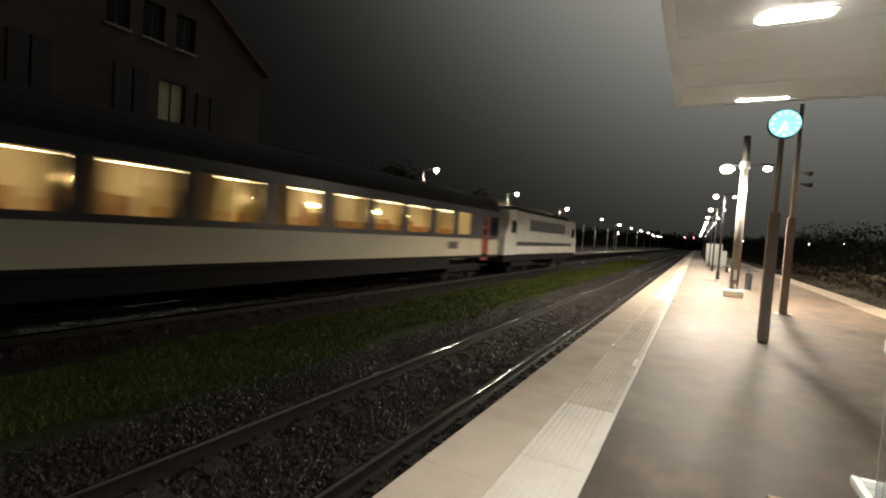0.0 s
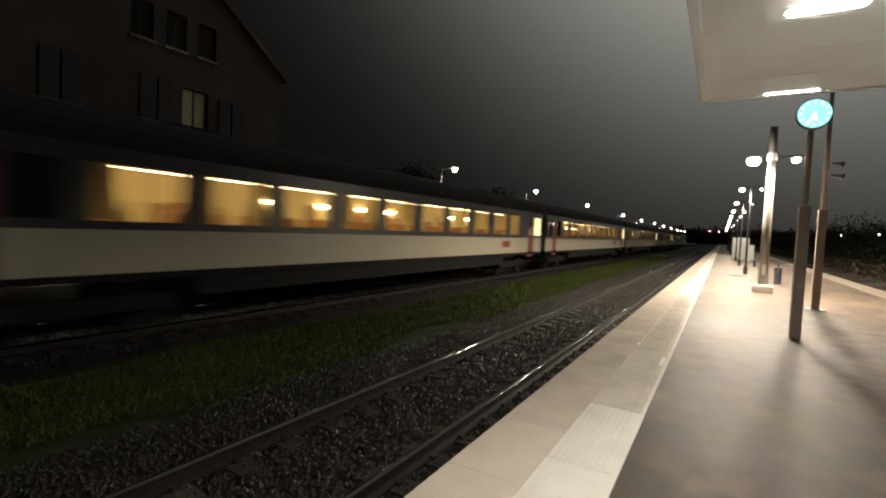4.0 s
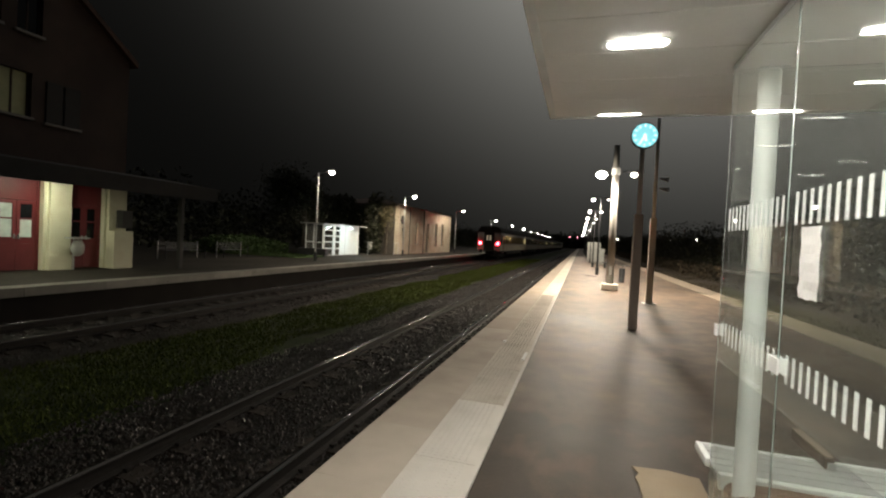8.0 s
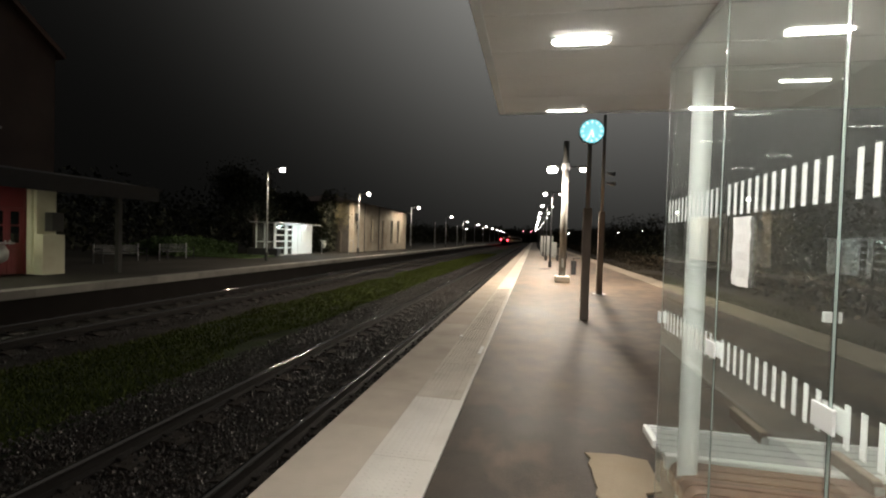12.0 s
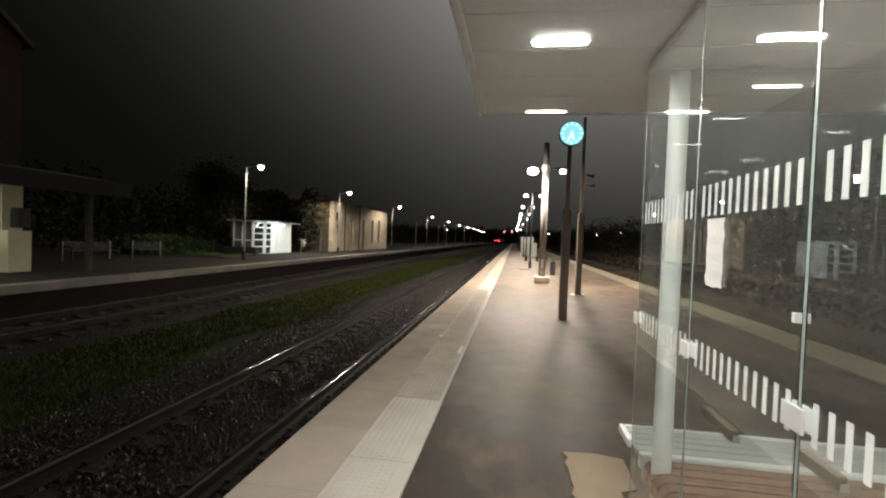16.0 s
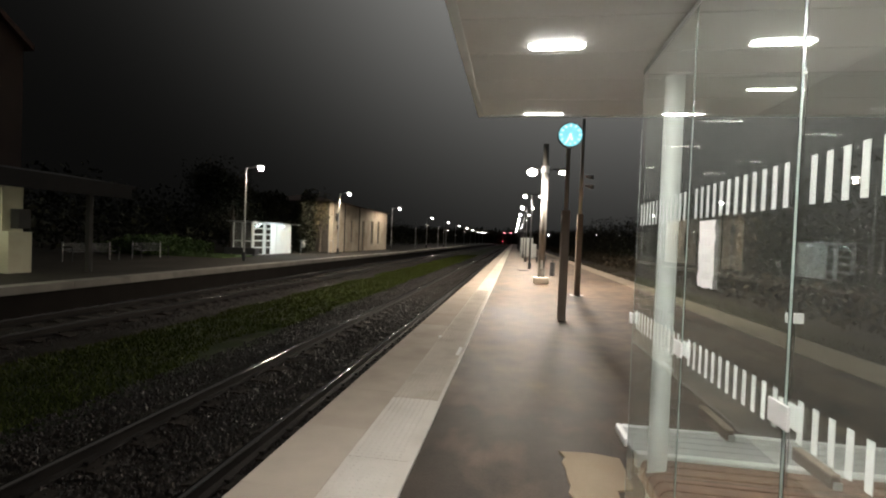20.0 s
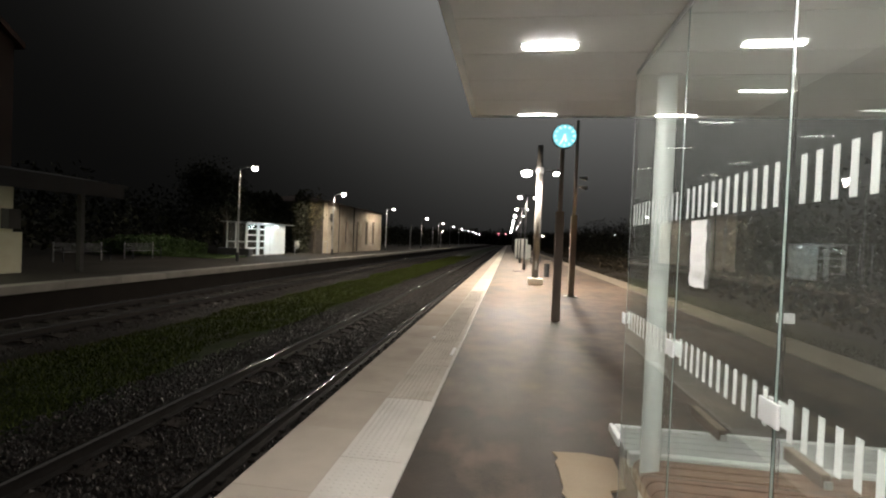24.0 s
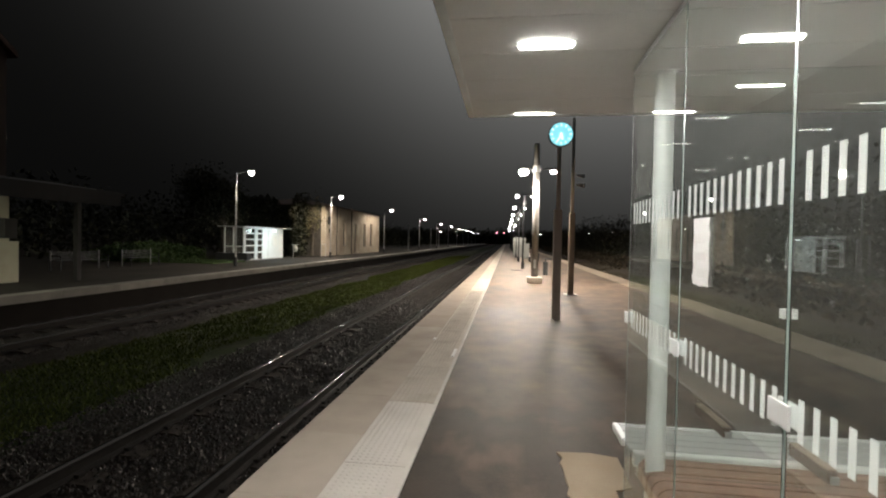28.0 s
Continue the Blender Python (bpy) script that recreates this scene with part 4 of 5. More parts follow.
def station_house():
    wall_with_openings("wall_station", -8, 13.75, 0, 3.3, [(a, b, 0, 3.05) for a, b in DOORS], M["cream"], "cream rendered ground floor wall of the station")
    for i, (a, b) in enumerate(DOORS):
        t = thing("door", (WALL - 0.2, (a + b) / 2, 0), "red panelled double door with glazed upper lights", "door", "station doors")
        w = b - a
        part("frame", box(B(), -0.08, 0.02, -w / 2, -w / 2 + 0.08, 0, 3.05, 0.005), M["red_paint"], t)
        part("frame", box(B(), -0.08, 0.02, w / 2 - 0.08, w / 2, 0, 3.05, 0.005), M["red_paint"], t)
        part("transom", box(B(), -0.07, 0.0, -w / 2 + 0.08, w / 2 - 0.08, 2.2, 3.05, 0.005), M["red_paint"], t)
        for s in (-1, 1):
            c = s * (w / 4 - 0.04)
            hw = w / 4 - 0.045
            leaf = part("leaf", box(B(), -0.06, -0.01, c - hw, c + hw, 0.02, 1.05, 0.006), M["red_paint"], t)
            part("stile", box(B(), -0.06, -0.01, c - hw, c - hw + 0.1, 1.05, 2.19, 0.004), M["red_paint"], leaf)
            part("stile", box(B(), -0.06, -0.01, c + hw - 0.1, c + hw, 1.05, 2.19, 0.004), M["red_paint"], leaf)
            part("rail", box(B(), -0.06, -0.01, c - hw + 0.1, c + hw - 0.1, 2.08, 2.19, 0.004), M["red_paint"], leaf)
            part("rail", box(B(), -0.055, -0.015, c - hw + 0.1, c + hw - 0.1, 1.6, 1.65, 0.004), M["red_paint"], leaf)
            low, high = ((DARK_PANE, DARK_PANE), (M["door_blind"], M["door_blind"]), (M["window_lit2"], M["window_lit2"] if s < 0 else DARK_PANE), (DARK_PANE, DARK_PANE))[i]
            for pane, z0, z1 in ((low, 1.05, 1.62), (high, 1.63, 2.08)):
                part("pane", box(B(), -0.045, -0.035, c - hw + 0.1, c + hw - 0.1, z0, z1), pane, leaf, "glazed door light")
            part("panel", box(B(), -0.012, 0.0, c - hw + 0.12, c + hw - 0.12, 0.2, 0.85, 0.008), M["red_paint"], leaf)
            part("handle", box(B(), -0.01, 0.04, c - s * (hw - 0.06) - 0.015, c - s * (hw - 0.06) + 0.015, 1.0, 1.14, 0.005), M["grey_steel"], leaf)
    # pilasters between the doors
    for y0, y1 in ((-1.0, 0.0), (1.2, 2.2), (2.6, 3.8), (5.85, 7.6), (8.98, 9.66), (11.12, 11.78), (13.08, 13.75)):
        bm = box(B(), WALL, WALL + 0.12, y0, y1, 0.0, 3.15, 0.01)
        box(bm, WALL, WALL + 0.16, y0 - 0.03, y1 + 0.03, 0.0, 0.5, 0.015)
        slab("pilaster", bm, M["cream"], "cream painted pilaster between the station doors", "pilaster")
    # awning
    t = thing("awning", (0, 0, 0), "dark timber awning on posts along the station", "awning")
    part("roof", profile(B(), [(WALL, 3.35), (-13.6, 3.0), (-13.6, 3.1), (WALL, 3.5)], "y", -9, 15.4), M["dark"], t)
    part("beam", box(B(), -14.98, -14.82, -9, 15.2, 2.9, 3.08, 0.01), M["dark"], t)
    part("fascia", box(B(), -13.62, -13.58, -9, 15.2, 2.63, 3.12, 0.008), M["dark"], t)
    for y in (-5, 1, 6.95, 14.8):
        part("post", box(B(), -14.98, -14.82, y - 0.08, y + 0.08, 0, 2.9, 0.015), M["dark"], t, "dark timber post")
    me = mesh("rafter", profile(B(), [(WALL, 3.24), (-13.62, 2.9), (-13.62, 2.99), (WALL, 3.35)], "y", -0.04, 0.04), M["dark"])
    rows("rafter", me, t, [(0, -9 + 0.6 * i, 0) for i in range(41)])
    # the last lamp, hidden by the fascia, is added to brighten the pilasters
    for y, z in ((0.2, 2.74), (2.8, 2.74), (5.5, 2.74), (8.0, 2.74), (10.7, 3.0)):
        c = thing("awning_lamp", (-15.6, y, z), "white batten lamp under the awning", "lamp", "awning lamps")
        part("body", box(B(), -0.06, 0.06, -0.32, 0.32, -0.02, 0.07, 0.01), M["white_steel"], c)
        part("tube", box(B(), -0.03, 0.03, -0.3, 0.3, -0.05, -0.022, 0.008), M["lens"], c, "glowing lamp tube")
        for q in (-0.2, 0.2):
            part("hanger", tube(B(), (0, q, 0.07), (0, q, 3.16 - z), 0.01, seg=6), M["dark_steel"], c)
        lamp("awning_light", "AREA", (-15.6, y, z - 0.06), 42.0 if y < 10 else 28.0, (0.98, 1.0, 0.72), 0.1, 0.6)
    # upper storeys, a gabled block
    ops = [(9.6, 10.55, 4.75, 6.1), (10.95, 12.0, 4.7, 6.0), (8.2, 9.3, 4.75, 6.2), (5.6, 6.6, 4.75, 6.2), (9.0, 9.7, 7.3, 8.5), (10.1, 10.8, 7.3, 8.5), (7.9, 8.6, 7.3, 8.5)]
    yl, yr, eave, apex, ya = 4.0, 13.75, 7.6, 11.0, 8.9
    wall_with_openings("wall_upper", yl, yr, 3.5, eave, [(a, b, c, min(d, eave)) for a, b, c, d in ops], M["upper"], "dark rendered upper wall of the station house")
    bm = B()
    for a, b in ((yl, 7.9), (8.6, 9.0), (9.7, 10.1), (10.8, yr)):
        def top(y):
            return apex - abs(y - ya) * (apex - eave) / (ya - yl if y < ya else yr - ya)
        profile(bm, [(a, eave), (b, eave), (b, top(b)), (a, top(a))] if not (a < ya < b) else [(a, eave), (b, eave), (b, top(b)), (ya, apex), (a, top(a))], "x", WALL - 0.4, WALL)
    for a, b in ((7.9, 8.6), (9.0, 9.7), (10.1, 10.8)):
        profile(bm, [(a, 8.5), (b, 8.5), (b, top(b)), (a, top(a))], "x", WALL - 0.4, WALL)
    slab("wall_gable", bm, M["upper"], "dark gable wall of the station house", "wall")
    bm = B()
    box(bm, WALL - 9, WALL - 0.4, yr - 0.4, yr, 0, eave)
    box(bm, WALL - 9, WALL - 0.4, yl, yl + 0.4, 3.3, eave)
    box(bm, WALL - 9, WALL - 8.6, yl + 0.4, yr - 0.4, 0, eave)
    slab("wall_side", bm, M["upper"], "side and back walls of the station house", "wall")
    bm = B()
    for y0, z0, y1, z1 in ((yl - 0.2, eave - 0.14, ya, apex), (ya, apex, yr + 0.2, eave - 0.14)):
        profile(bm, [(y0, z0), (y1, z1), (y1, z1 + 0.2), (y0, z0 + 0.2)], "x", WALL - 9.3, WALL + 0.2)
    slab("roof", bm, M["tile"], "dark tiled gable roof of the station house", "roof")
    bm = B()
    box(bm, WALL - 7, WALL - 0.4, -8, 4.0, 3.3, 3.5)
    box(bm, WALL - 7, WALL - 6.6, -8, 4.0, 0, 3.3)
    box(bm, WALL - 7, WALL - 0.4, -8.3, -8, 0, 3.3)
    slab("roof_wing", bm, M["upper"], "low wing of the station", "roof")
    for i, (a, b, c, d) in enumerate(ops):
        t = thing("window", (WALL - 0.12, (a + b) / 2, c), "shuttered window of the dark upper storey" if i else "faintly lit upper window with drawn blind", "window", "upper windows")
        w, h = b - a, d - c
        part("frame", box(B(), -0.06, 0.0, -w / 2, -w / 2 + 0.07, 0, h, 0.004), M["upper"], t)
        part("frame", box(B(), -0.06, 0.0, w / 2 - 0.07, w / 2, 0, h, 0.004), M["upper"], t)
        part("mullion", box(B(), -0.05, -0.01, -0.03, 0.03, 0, h, 0.004), M["upper"], t)
        part("sill", box(B(), -0.1, 0.2, -w / 2 - 0.05, w / 2 + 0.05, -0.08, 0, 0.01), M["concrete"], t)
        for s in (-1, 1):
            part("pane", box(B(), -0.035, -0.025, min(s * 0.03, s * (w / 2 - 0.07)), max(s * 0.03, s * (w / 2 - 0.07)), 0.02, h - 0.02), DARK_PANE if i else M["window_lit"], t)
        if i and c < 6:
            for s in (-1, 1):
                part("shutter", box(B(), 0.12, 0.16, s * (w / 4 + 0.01) - w / 4 + 0.02, s * (w / 4 + 0.01) + w / 4 - 0.02, 0.02, h, 0.006), M["dark"], t, "closed dark shutter")


def platform_bench(x, y, turn, label):
    t = thing("bench", (x, y, 0), label, "bench", "station benches", turn=turn)
    for i in range(4):
        part("slat", box(B(), -0.8, 0.8, -0.22 + 0.115 * i, -0.12 + 0.115 * i, 0.42, 0.455, 0.008), M["dark_steel"], t)
    for i in range(3):
        part("slat", box(B(), -0.8, 0.8, 0.25, 0.28, 0.52 + 0.12 * i, 0.61 + 0.12 * i, 0.008), M["post_grey"], t)
    for s in (-0.55, 0.55):
        part("leg", box(B(), s - 0.03, s + 0.03, -0.2, 0.25, 0, 0.42, 0.01), M["dark_steel"], t)
    return t


def wire_bench(x, y, length):
    t = thing("bench", (x, y, 0), "dark wire mesh bench with pale armrest frames", "bench", "wire benches")
    for i in range(5):
        part("seat_bar", box(B(), -0.2 + 0.09 * i, -0.15 + 0.09 * i, -length / 2, length / 2, 0.42, 0.445, 0.006), M["dark_steel"], t)
    for i in range(4):
        part("back_bar", box(B(), -0.27, -0.25, -length / 2, length / 2, 0.5 + 0.09 * i, 0.55 + 0.09 * i, 0.005), M["dark_steel"], t)
    for q in (-1, 1):
        yy = q * (length / 2 + 0.03)
        f = part("arm_frame", box(B(), -0.28, -0.23, yy - 0.02, yy + 0.02, 0, 0.88, 0.006), M["grey_steel"], t, "pale steel end frame")
        part("arm_rail", box(B(), -0.23, 0.27, yy - 0.02, yy + 0.02, 0.62, 0.65, 0.006), M["dark_steel"], f)
        part("front_leg", box(B(), 0.23, 0.27, yy - 0.02, yy + 0.02, 0, 0.62, 0.006), M["dark_steel"], f)


def bag_bin(x, y):
    t = thing("litter_bin", (x, y, 0), "clear bag litter bin on a steel hoop beside the doors", "litter bin", "bag bins")
    part("post", tube(B(), (0, 0, 0), (0, 0, 1.1), 0.03, seg=8), M["grey_steel"], t)
    part("lid", box(B(), -0.05, 0.36, -0.28, 0.28, 1.05, 1.09, 0.01), M["grey_steel"], t)
    bm = B()
    ball(bm, (0.18, 0, 0.75), 0.21, 0.8, 0.95, 1.35, 14)
    for v in bm.verts:
        v.co += Vector(noise.noise_vector(v.co * 5)) * 0.03
    part("bag", bm, M["plastic"], t, "pale filled plastic bag", smooth=True)


def phone_box():
    t = thing("wall_box", (WALL, 13.4, 0), "cream cabinet with dark telephone hood on the wall", "wall box")
    part("cabinet", box(B(), 0.17, 0.55, -0.45, 0.3, 0, 1.35, 0.02), M["cream"], t)
    part("hood", box(B(), 0.17, 0.5, -0.1, 0.3, 1.45, 2.1, 0.03), M["dark"], t)


def booth():
    """White lit waiting booth: glazed lattice front, solid end wall, flat roof."""
    t = thing("waiting_booth", (-17.8, 30.2, 0), "small lit waiting booth with white walls and glazed front", "waiting booth")
    L, D, Hh = 5.7, 1.5, 2.3
    part("floor", box(B(), -D, 0, 0, L, 0, 0.06), M["concrete"], t)
    part("roof", box(B(), -D - 0.2, 0.35, -0.4, L + 0.9, Hh, Hh + 0.07, 0.02), M["grey_steel"], t, "flat overhanging roof")
    # rear wall and partition are dark in colour to stand for an unlit interior
    part("rear_wall", box(B(), -D, -D + 0.06, 0, L, 0.06, Hh), M["dark_wall"], t, "dark rear wall")
    part("side_wall", box(B(), -D + 0.06, 0, L - 0.06, L, 0.06, Hh), M["booth_white"], t)
    part("partition", box(B(), -D + 0.06, -0.06, 2.6, 2.66, 0.06, Hh), M["dark_wall"], t)
    part("front_wall", box(B(), -0.06, 0, 2.6, L - 0.06, 0.06, Hh, 0.004), M["booth_white"], t, "white metal wall panel")
    part("joint", box(B(), 0.0, 0.006, 3.3, 3.34, 0.06, Hh), M["grey_steel"], t)
    part("notice_frame", box(B(), 0.0, 0.02, 3.9, 4.6, 0.95, 1.75, 0.005), M["white_steel"], t)
    for y, w in ((0.0, 0.28), (1.45, 0.4), (2.5, 0.1)):
        part("mullion", box(B(), -0.06, 0.0, y, y + w, 0.06, Hh, 0.004), M["booth_white"], t, "white upright")
    for a, b in ((0.28, 1.45), (1.85, 2.5)):
        for z in (0.5, 0.98, 1.42, 1.85):
            part("glazing_bar", box(B(), -0.05, -0.01, a, b, z, z + 0.1, 0.004), M["booth_white"], t)
        part("pane", box(B(), -0.035, -0.027, a, b, 0.06, Hh), PANE, t)
    part("header", box(B(), -0.062, 0.002, 0.0, 2.6, Hh - 0.12, Hh - 0.001, 0.004), M["booth_white"], t)
    for x in (-D + 0.06, -0.78):
        part("end_mullion", box(B(), x, x + 0.07, 0.0, 0.05, 0.06, Hh), M["booth_white"], t)
    part("glazing_bar", box(B(), -D + 0.13, -0.06, 0.01, 0.05, 0.95, 1.02, 0.004), M["booth_white"], t)
    part("end_pane", box(B(), -D + 0.13, -0.06, 0.02, 0.03, 0.06, Hh), PANE, t)
    pl = part("planter", box(B(), -1.5, 0.75, -0.85, -0.35, 0.12, 0.55, 0.02), M["dark_steel"], t, "dark timber planter beside the booth")
    for x in (-1.3, 0.5):
        part("planter_foot", box(B(), x, x + 0.12, -0.8, -0.4, 0, 0.12), M["dark_steel"], pl)
    part("lamp_tube", box(B(), 0.02, 0.1, 4.0, 4.4, Hh - 0.2, Hh - 0.12, 0.01), M["booth_lamp"], t, "glowing lamp on the wall")
    # unseen wide fill set out from the booth to light its wall evenly
    lamp("booth_fill", "AREA", (-16.7, 33.2, 2.25), 75.0, (0.85, 1, 0.97), 0.5, 4.5, aim=(-17.7, 33.0, 0.6))
    bag_bin(-17.4, 36.9)


def goods_shed():
    y0, y1, x, h = 41.7, 60.2, -16.6, 4.7
    ops = [(46.6, 47.3, 1.0, 3.2), (50.2, 51.0, 0.1, 3.3), (53.4, 54.3, 0.8, 3.4), (56.0, 57.0, 0.8, 3.5)]
    wall_with_openings("wall_goods_shed", y0, y1, 0, h, ops, M["sandstone"], "warm sandstone wall of the goods shed", x=x)
    bm = B()
    box(bm, x - 8, x - 0.4, y0, y0 + 0.4, 0, h)
    box(bm, x - 8, x - 0.4, y1 - 0.4, y1, 0, h)
    box(bm, x - 8, x - 7.6, y0 + 0.4, y1 - 0.4, 0, h)
    # end walls carry a dark colour in place of shade on that side
    slab("wall_goods_shed_end", bm, M["dark_wall"], "end walls of the goods shed", "wall")
    bm = B()
    a, c, e = x + 0.45, x - 8.4, y0 - 0.45
    f = y1 + 0.45
    pts = [(a, e, h), (a, f, h), (c, f, h), (c, e, h), ((a + c) / 2, e + 3.5, h + 0.9), ((a + c) / 2, f - 3.5, h + 0.9)]
    v = [bm.verts.new(p) for p in pts]
    for q in ((0, 1, 5, 4), (1, 2, 5), (2, 3, 4, 5), (3, 0, 4), (3, 2, 1, 0)):
        bm.faces.new([v[i] for i in q])
    bmesh.ops.recalc_face_normals(bm, faces=bm.faces[:])
    slab("roof_goods_shed", bm, M["tile"], "low hipped tile roof of the goods shed", "roof")
    for a, b, c, d in ops:
        t = thing("shutter", (x - 0.15, (a + b) / 2, c), "dark timber shutter in the shed wall", "shutter", "shed shutters")
        part("panel", box(B(), -0.05, 0, -(b - a) / 2, (b - a) / 2, 0, d - c, 0.006), M["dark"], t)
        part("sill", box(B(), -0.05, 0.2, -(b - a) / 2 - 0.05, (b - a) / 2 + 0.05, -0.08, 0.0, 0.01), M["concrete"], t)
    for y in (44.6, 49.0):
        t = thing("downpipe", (x + 0.06, y, 0), "dark rain downpipe on the shed wall", "downpipe", "downpipes")
        part("pipe", tube(B(), (0, 0, 0), (0, 0, h), 0.05, seg=8), M["dark"], t)
    t = thing("sign_board", (x + 0.3, 42.0, 2.9), "dark notice board hung by the shed corner", "sign")
    part("panel", box(B(), -0.03, 0.03, -0.35, 0.35, 0, 0.75, 0.01), M["dark"], t)
    part("bracket", box(B(), -0.3, -0.03, -0.04, 0.04, 0.3, 0.36), M["dark"], t)
    part("lower_plate", box(B(), -0.03, 0.03, 0.0, 0.35, -0.7, -0.35, 0.01), M["dark"], t)
    t = thing("hand_rail", (x + 0.5, 39.6, 0), "pale steel hand rail beside the goods shed", "railing")
    for q in (0, 1.0):
        part("post", tube(B(), (0, q, 0), (0, q, 1.1), 0.03, seg=8), M["grey_steel"], t)
    part("bar", tube(B(), (0, 0, 1.1), (0, 1.0, 1.1), 0.03, seg=8), M["grey_steel"], t)


def tree(x, y, z, h, spread, seed, leaves, label, size=0.16, leaf="leaf"):
    rnd = random.Random(seed)
    t = thing("tree", (x, y, z), label, "tree", "trees")
    bm = B()
    tube(bm, (0, 0, 0), (0.1, 0.05, h * 0.5), h * 0.035, h * 0.02, 8)
    tips = []
    for i in range(9):
        a = rnd.random() * 6.283
        z0 = h * rnd.uniform(0.3, 0.5)
        p = Vector((math.cos(a) * spread * rnd.uniform(0.4, 0.85), math.sin(a) * spread * rnd.uniform(0.4, 0.85), h * rnd.uniform(0.55, 0.95)))
        tube(bm, (0.06, 0.03, z0), p, h * 0.014, h * 0.004, 6)
        tips.append(p)
    part("trunk", bm, M["bark"], t)
    nr = np.random.default_rng(seed)
    c = np.array([tips[i % len(tips)] for i in range(leaves)])
    r = nr.normal(0, 1, (leaves, 3)) * np.array([spread * 0.28, spread * 0.28, h * 0.11])
    p = c + r
    a = nr.normal(0, 1, (leaves, 3))
    b = nr.normal(0, 1, (leaves, 3))
    a = a / np.linalg.norm(a, axis=1)[:, None] * size * nr.uniform(0.5, 1.2, (leaves, 1))
    b = b / np.linalg.norm(b, axis=1)[:, None] * size * 0.55
    v = np.stack([p - a, p + b, p + a, p - b], 1).reshape(-1, 3)
    me = bpy.data.meshes.new("crown")
    me.from_pydata(v.tolist(), [], np.arange(4 * leaves).reshape(-1, 4).tolist())
    me.materials.append(M[leaf])
    o = new("crown", me)
    o.parent = t
    return t


def hedge(name, x0, x1, y0, y1, z0, z1, count, seed, label, size=0.22, leaf="leaf"):
    nr = np.random.default_rng(seed)
    y = y0 + (y1 - y0) * nr.random(count)
    x = x0 + (x1 - x0) * nr.random(count)
    top = z1 * np.array([0.72 + 0.5 * noise.noise((0.16 * q, 0.3 * w, seed)) for q, w in zip(y, x)])
    z = z0 + (top - z0) * nr.random(count) ** 0.8
    p = np.stack([x, y, z], -1)
    a = nr.normal(0, 1, (count, 3))
    b = nr.normal(0, 1, (count, 3))
    a = a / np.linalg.norm(a, axis=1)[:, None] * size * nr.uniform(0.5, 1.3, (count, 1))
    b = b / np.linalg.norm(b, axis=1)[:, None] * size * 0.6
    v = np.stack([p - a, p + b, p + a, p - b], 1).reshape(-1, 3)
    me = bpy.data.meshes.new(name)
    me.from_pydata(v.tolist(), [], np.arange(4 * count).reshape(-1, 4).tolist())
    me.materials.append(M[leaf])
    return tagged(new(name, me), label, "bushes", kind="stuff")


def greenery():
    bm = B()
    box(bm, -26, -17.2, 26.0, 30.0, 0.0, 0.04)
    slab("lawn", bm, M["lawn"], "small lawn behind the station platform", "grass")
    grass_blades("lawn_grass", -26, -17.2, 26.0, 30.0, 0.04, 12000, 9, "short green lawn beside the lit booth", "green_leaf")
    bumpy_strip("bank", 5.6, 60, -30, 330, -0.35, 1.5, 40, 260, M["dry_grass"], "dry brown grass bank beyond the island platform", "grass bank", 0.06, 12)
    grass_blades("bank_grass", 5.9, 12, 5, 70, -0.4, 40000, 19, "dry brown grass beside the island platform", "scrub")
    hedge("far_bushes", 9, 26, -10, 300, GROUND, 5.4, 170000, 21, "dark unlit bushes and trees beyond the island platform", 0.14)
    hedge("near_bushes", 8.5, 12, -5, 120, GROUND, 0.9, 16000, 22, "low brown scrub beside the island platform", 0.16, "scrub")
    hedge("far_woods", -60, -24, 16, 330, 0, 6.0, 90000, 23, "dark trees behind the station platform", 0.24)
    hedge("lawn_bushes", -25, -21, 25, 31, 0, 1.5, 6000, 24, "green shrubs behind the small lawn", 0.12, "green_leaf")
    hedge("shed_bushes", -25.5, -17.9, 38.6, 41.2, 0, 6.6, 14000, 26, "dark tall bushes at the end of the goods shed", 0.2)
    hedge("horizon_woods", -90, 90, 420, 520, GROUND, 14.0, 16000, 25, "black line of distant woods", 1.6)
    tree(-17.5, 40.8, 0, 5.0, 0.75, 31, 1100, "small autumn tree with yellow leaves beside the goods shed", 0.11, "autumn_leaf")
    tree(-22.5, 35, 0, 6.0, 2.6, 33, 9000, "dark leafy tree behind the booth", 0.13)


def distant_lights():
    for x, y, z in ((-6.5, 300, 7.2), (-2.0, 300, 7.2)):
        t = thing("signal", (x, y, GROUND), "distant railway signal with small reddish light", "signal", "signals")
        part("post", tube(B(), (0, 0, 0), (0, 0, z + 1.5), 0.12, seg=8), M["dark_steel"], t)
        part("plate", box(B(), -0.5, 0.5, -0.05, 0.05, z, z + 1.8, 0.03), M["dark_steel"], t)
        part("lens", ball(B(), (0, -0.2, z + 0.9), 0.26, seg=10), M["signal_red"], t)
    for x, y, z in ((20, 120, 5.0), (34, 160, 6.5), (45, 150, 6.8), (14, 200, 6), (-34, 240, 7), (60, 170, 8)):
        t = thing("street_lamp", (x, y, GROUND), "far street lamp beyond the dark bushes", "street lamp", "far street lamps")
        part("post", tube(B(), (0, 0, 0), (0, 0, z), 0.08, 0.05, 8), M["dark_steel"], t)
        part("lens", ball(B(), (0, 0, z), 0.2, seg=10), M["far_lamp"], t)
    for y in (76.8, 100, 112):
        t = thing("catenary_pole", (-16.2, y, 0), "slender grey pole on the station platform", "pole", "poles")
        part("post", tube(B(), (0, 0, 0), (0, 0, 4.2), 0.1, 0.08, 8), M["grey_steel"], t)


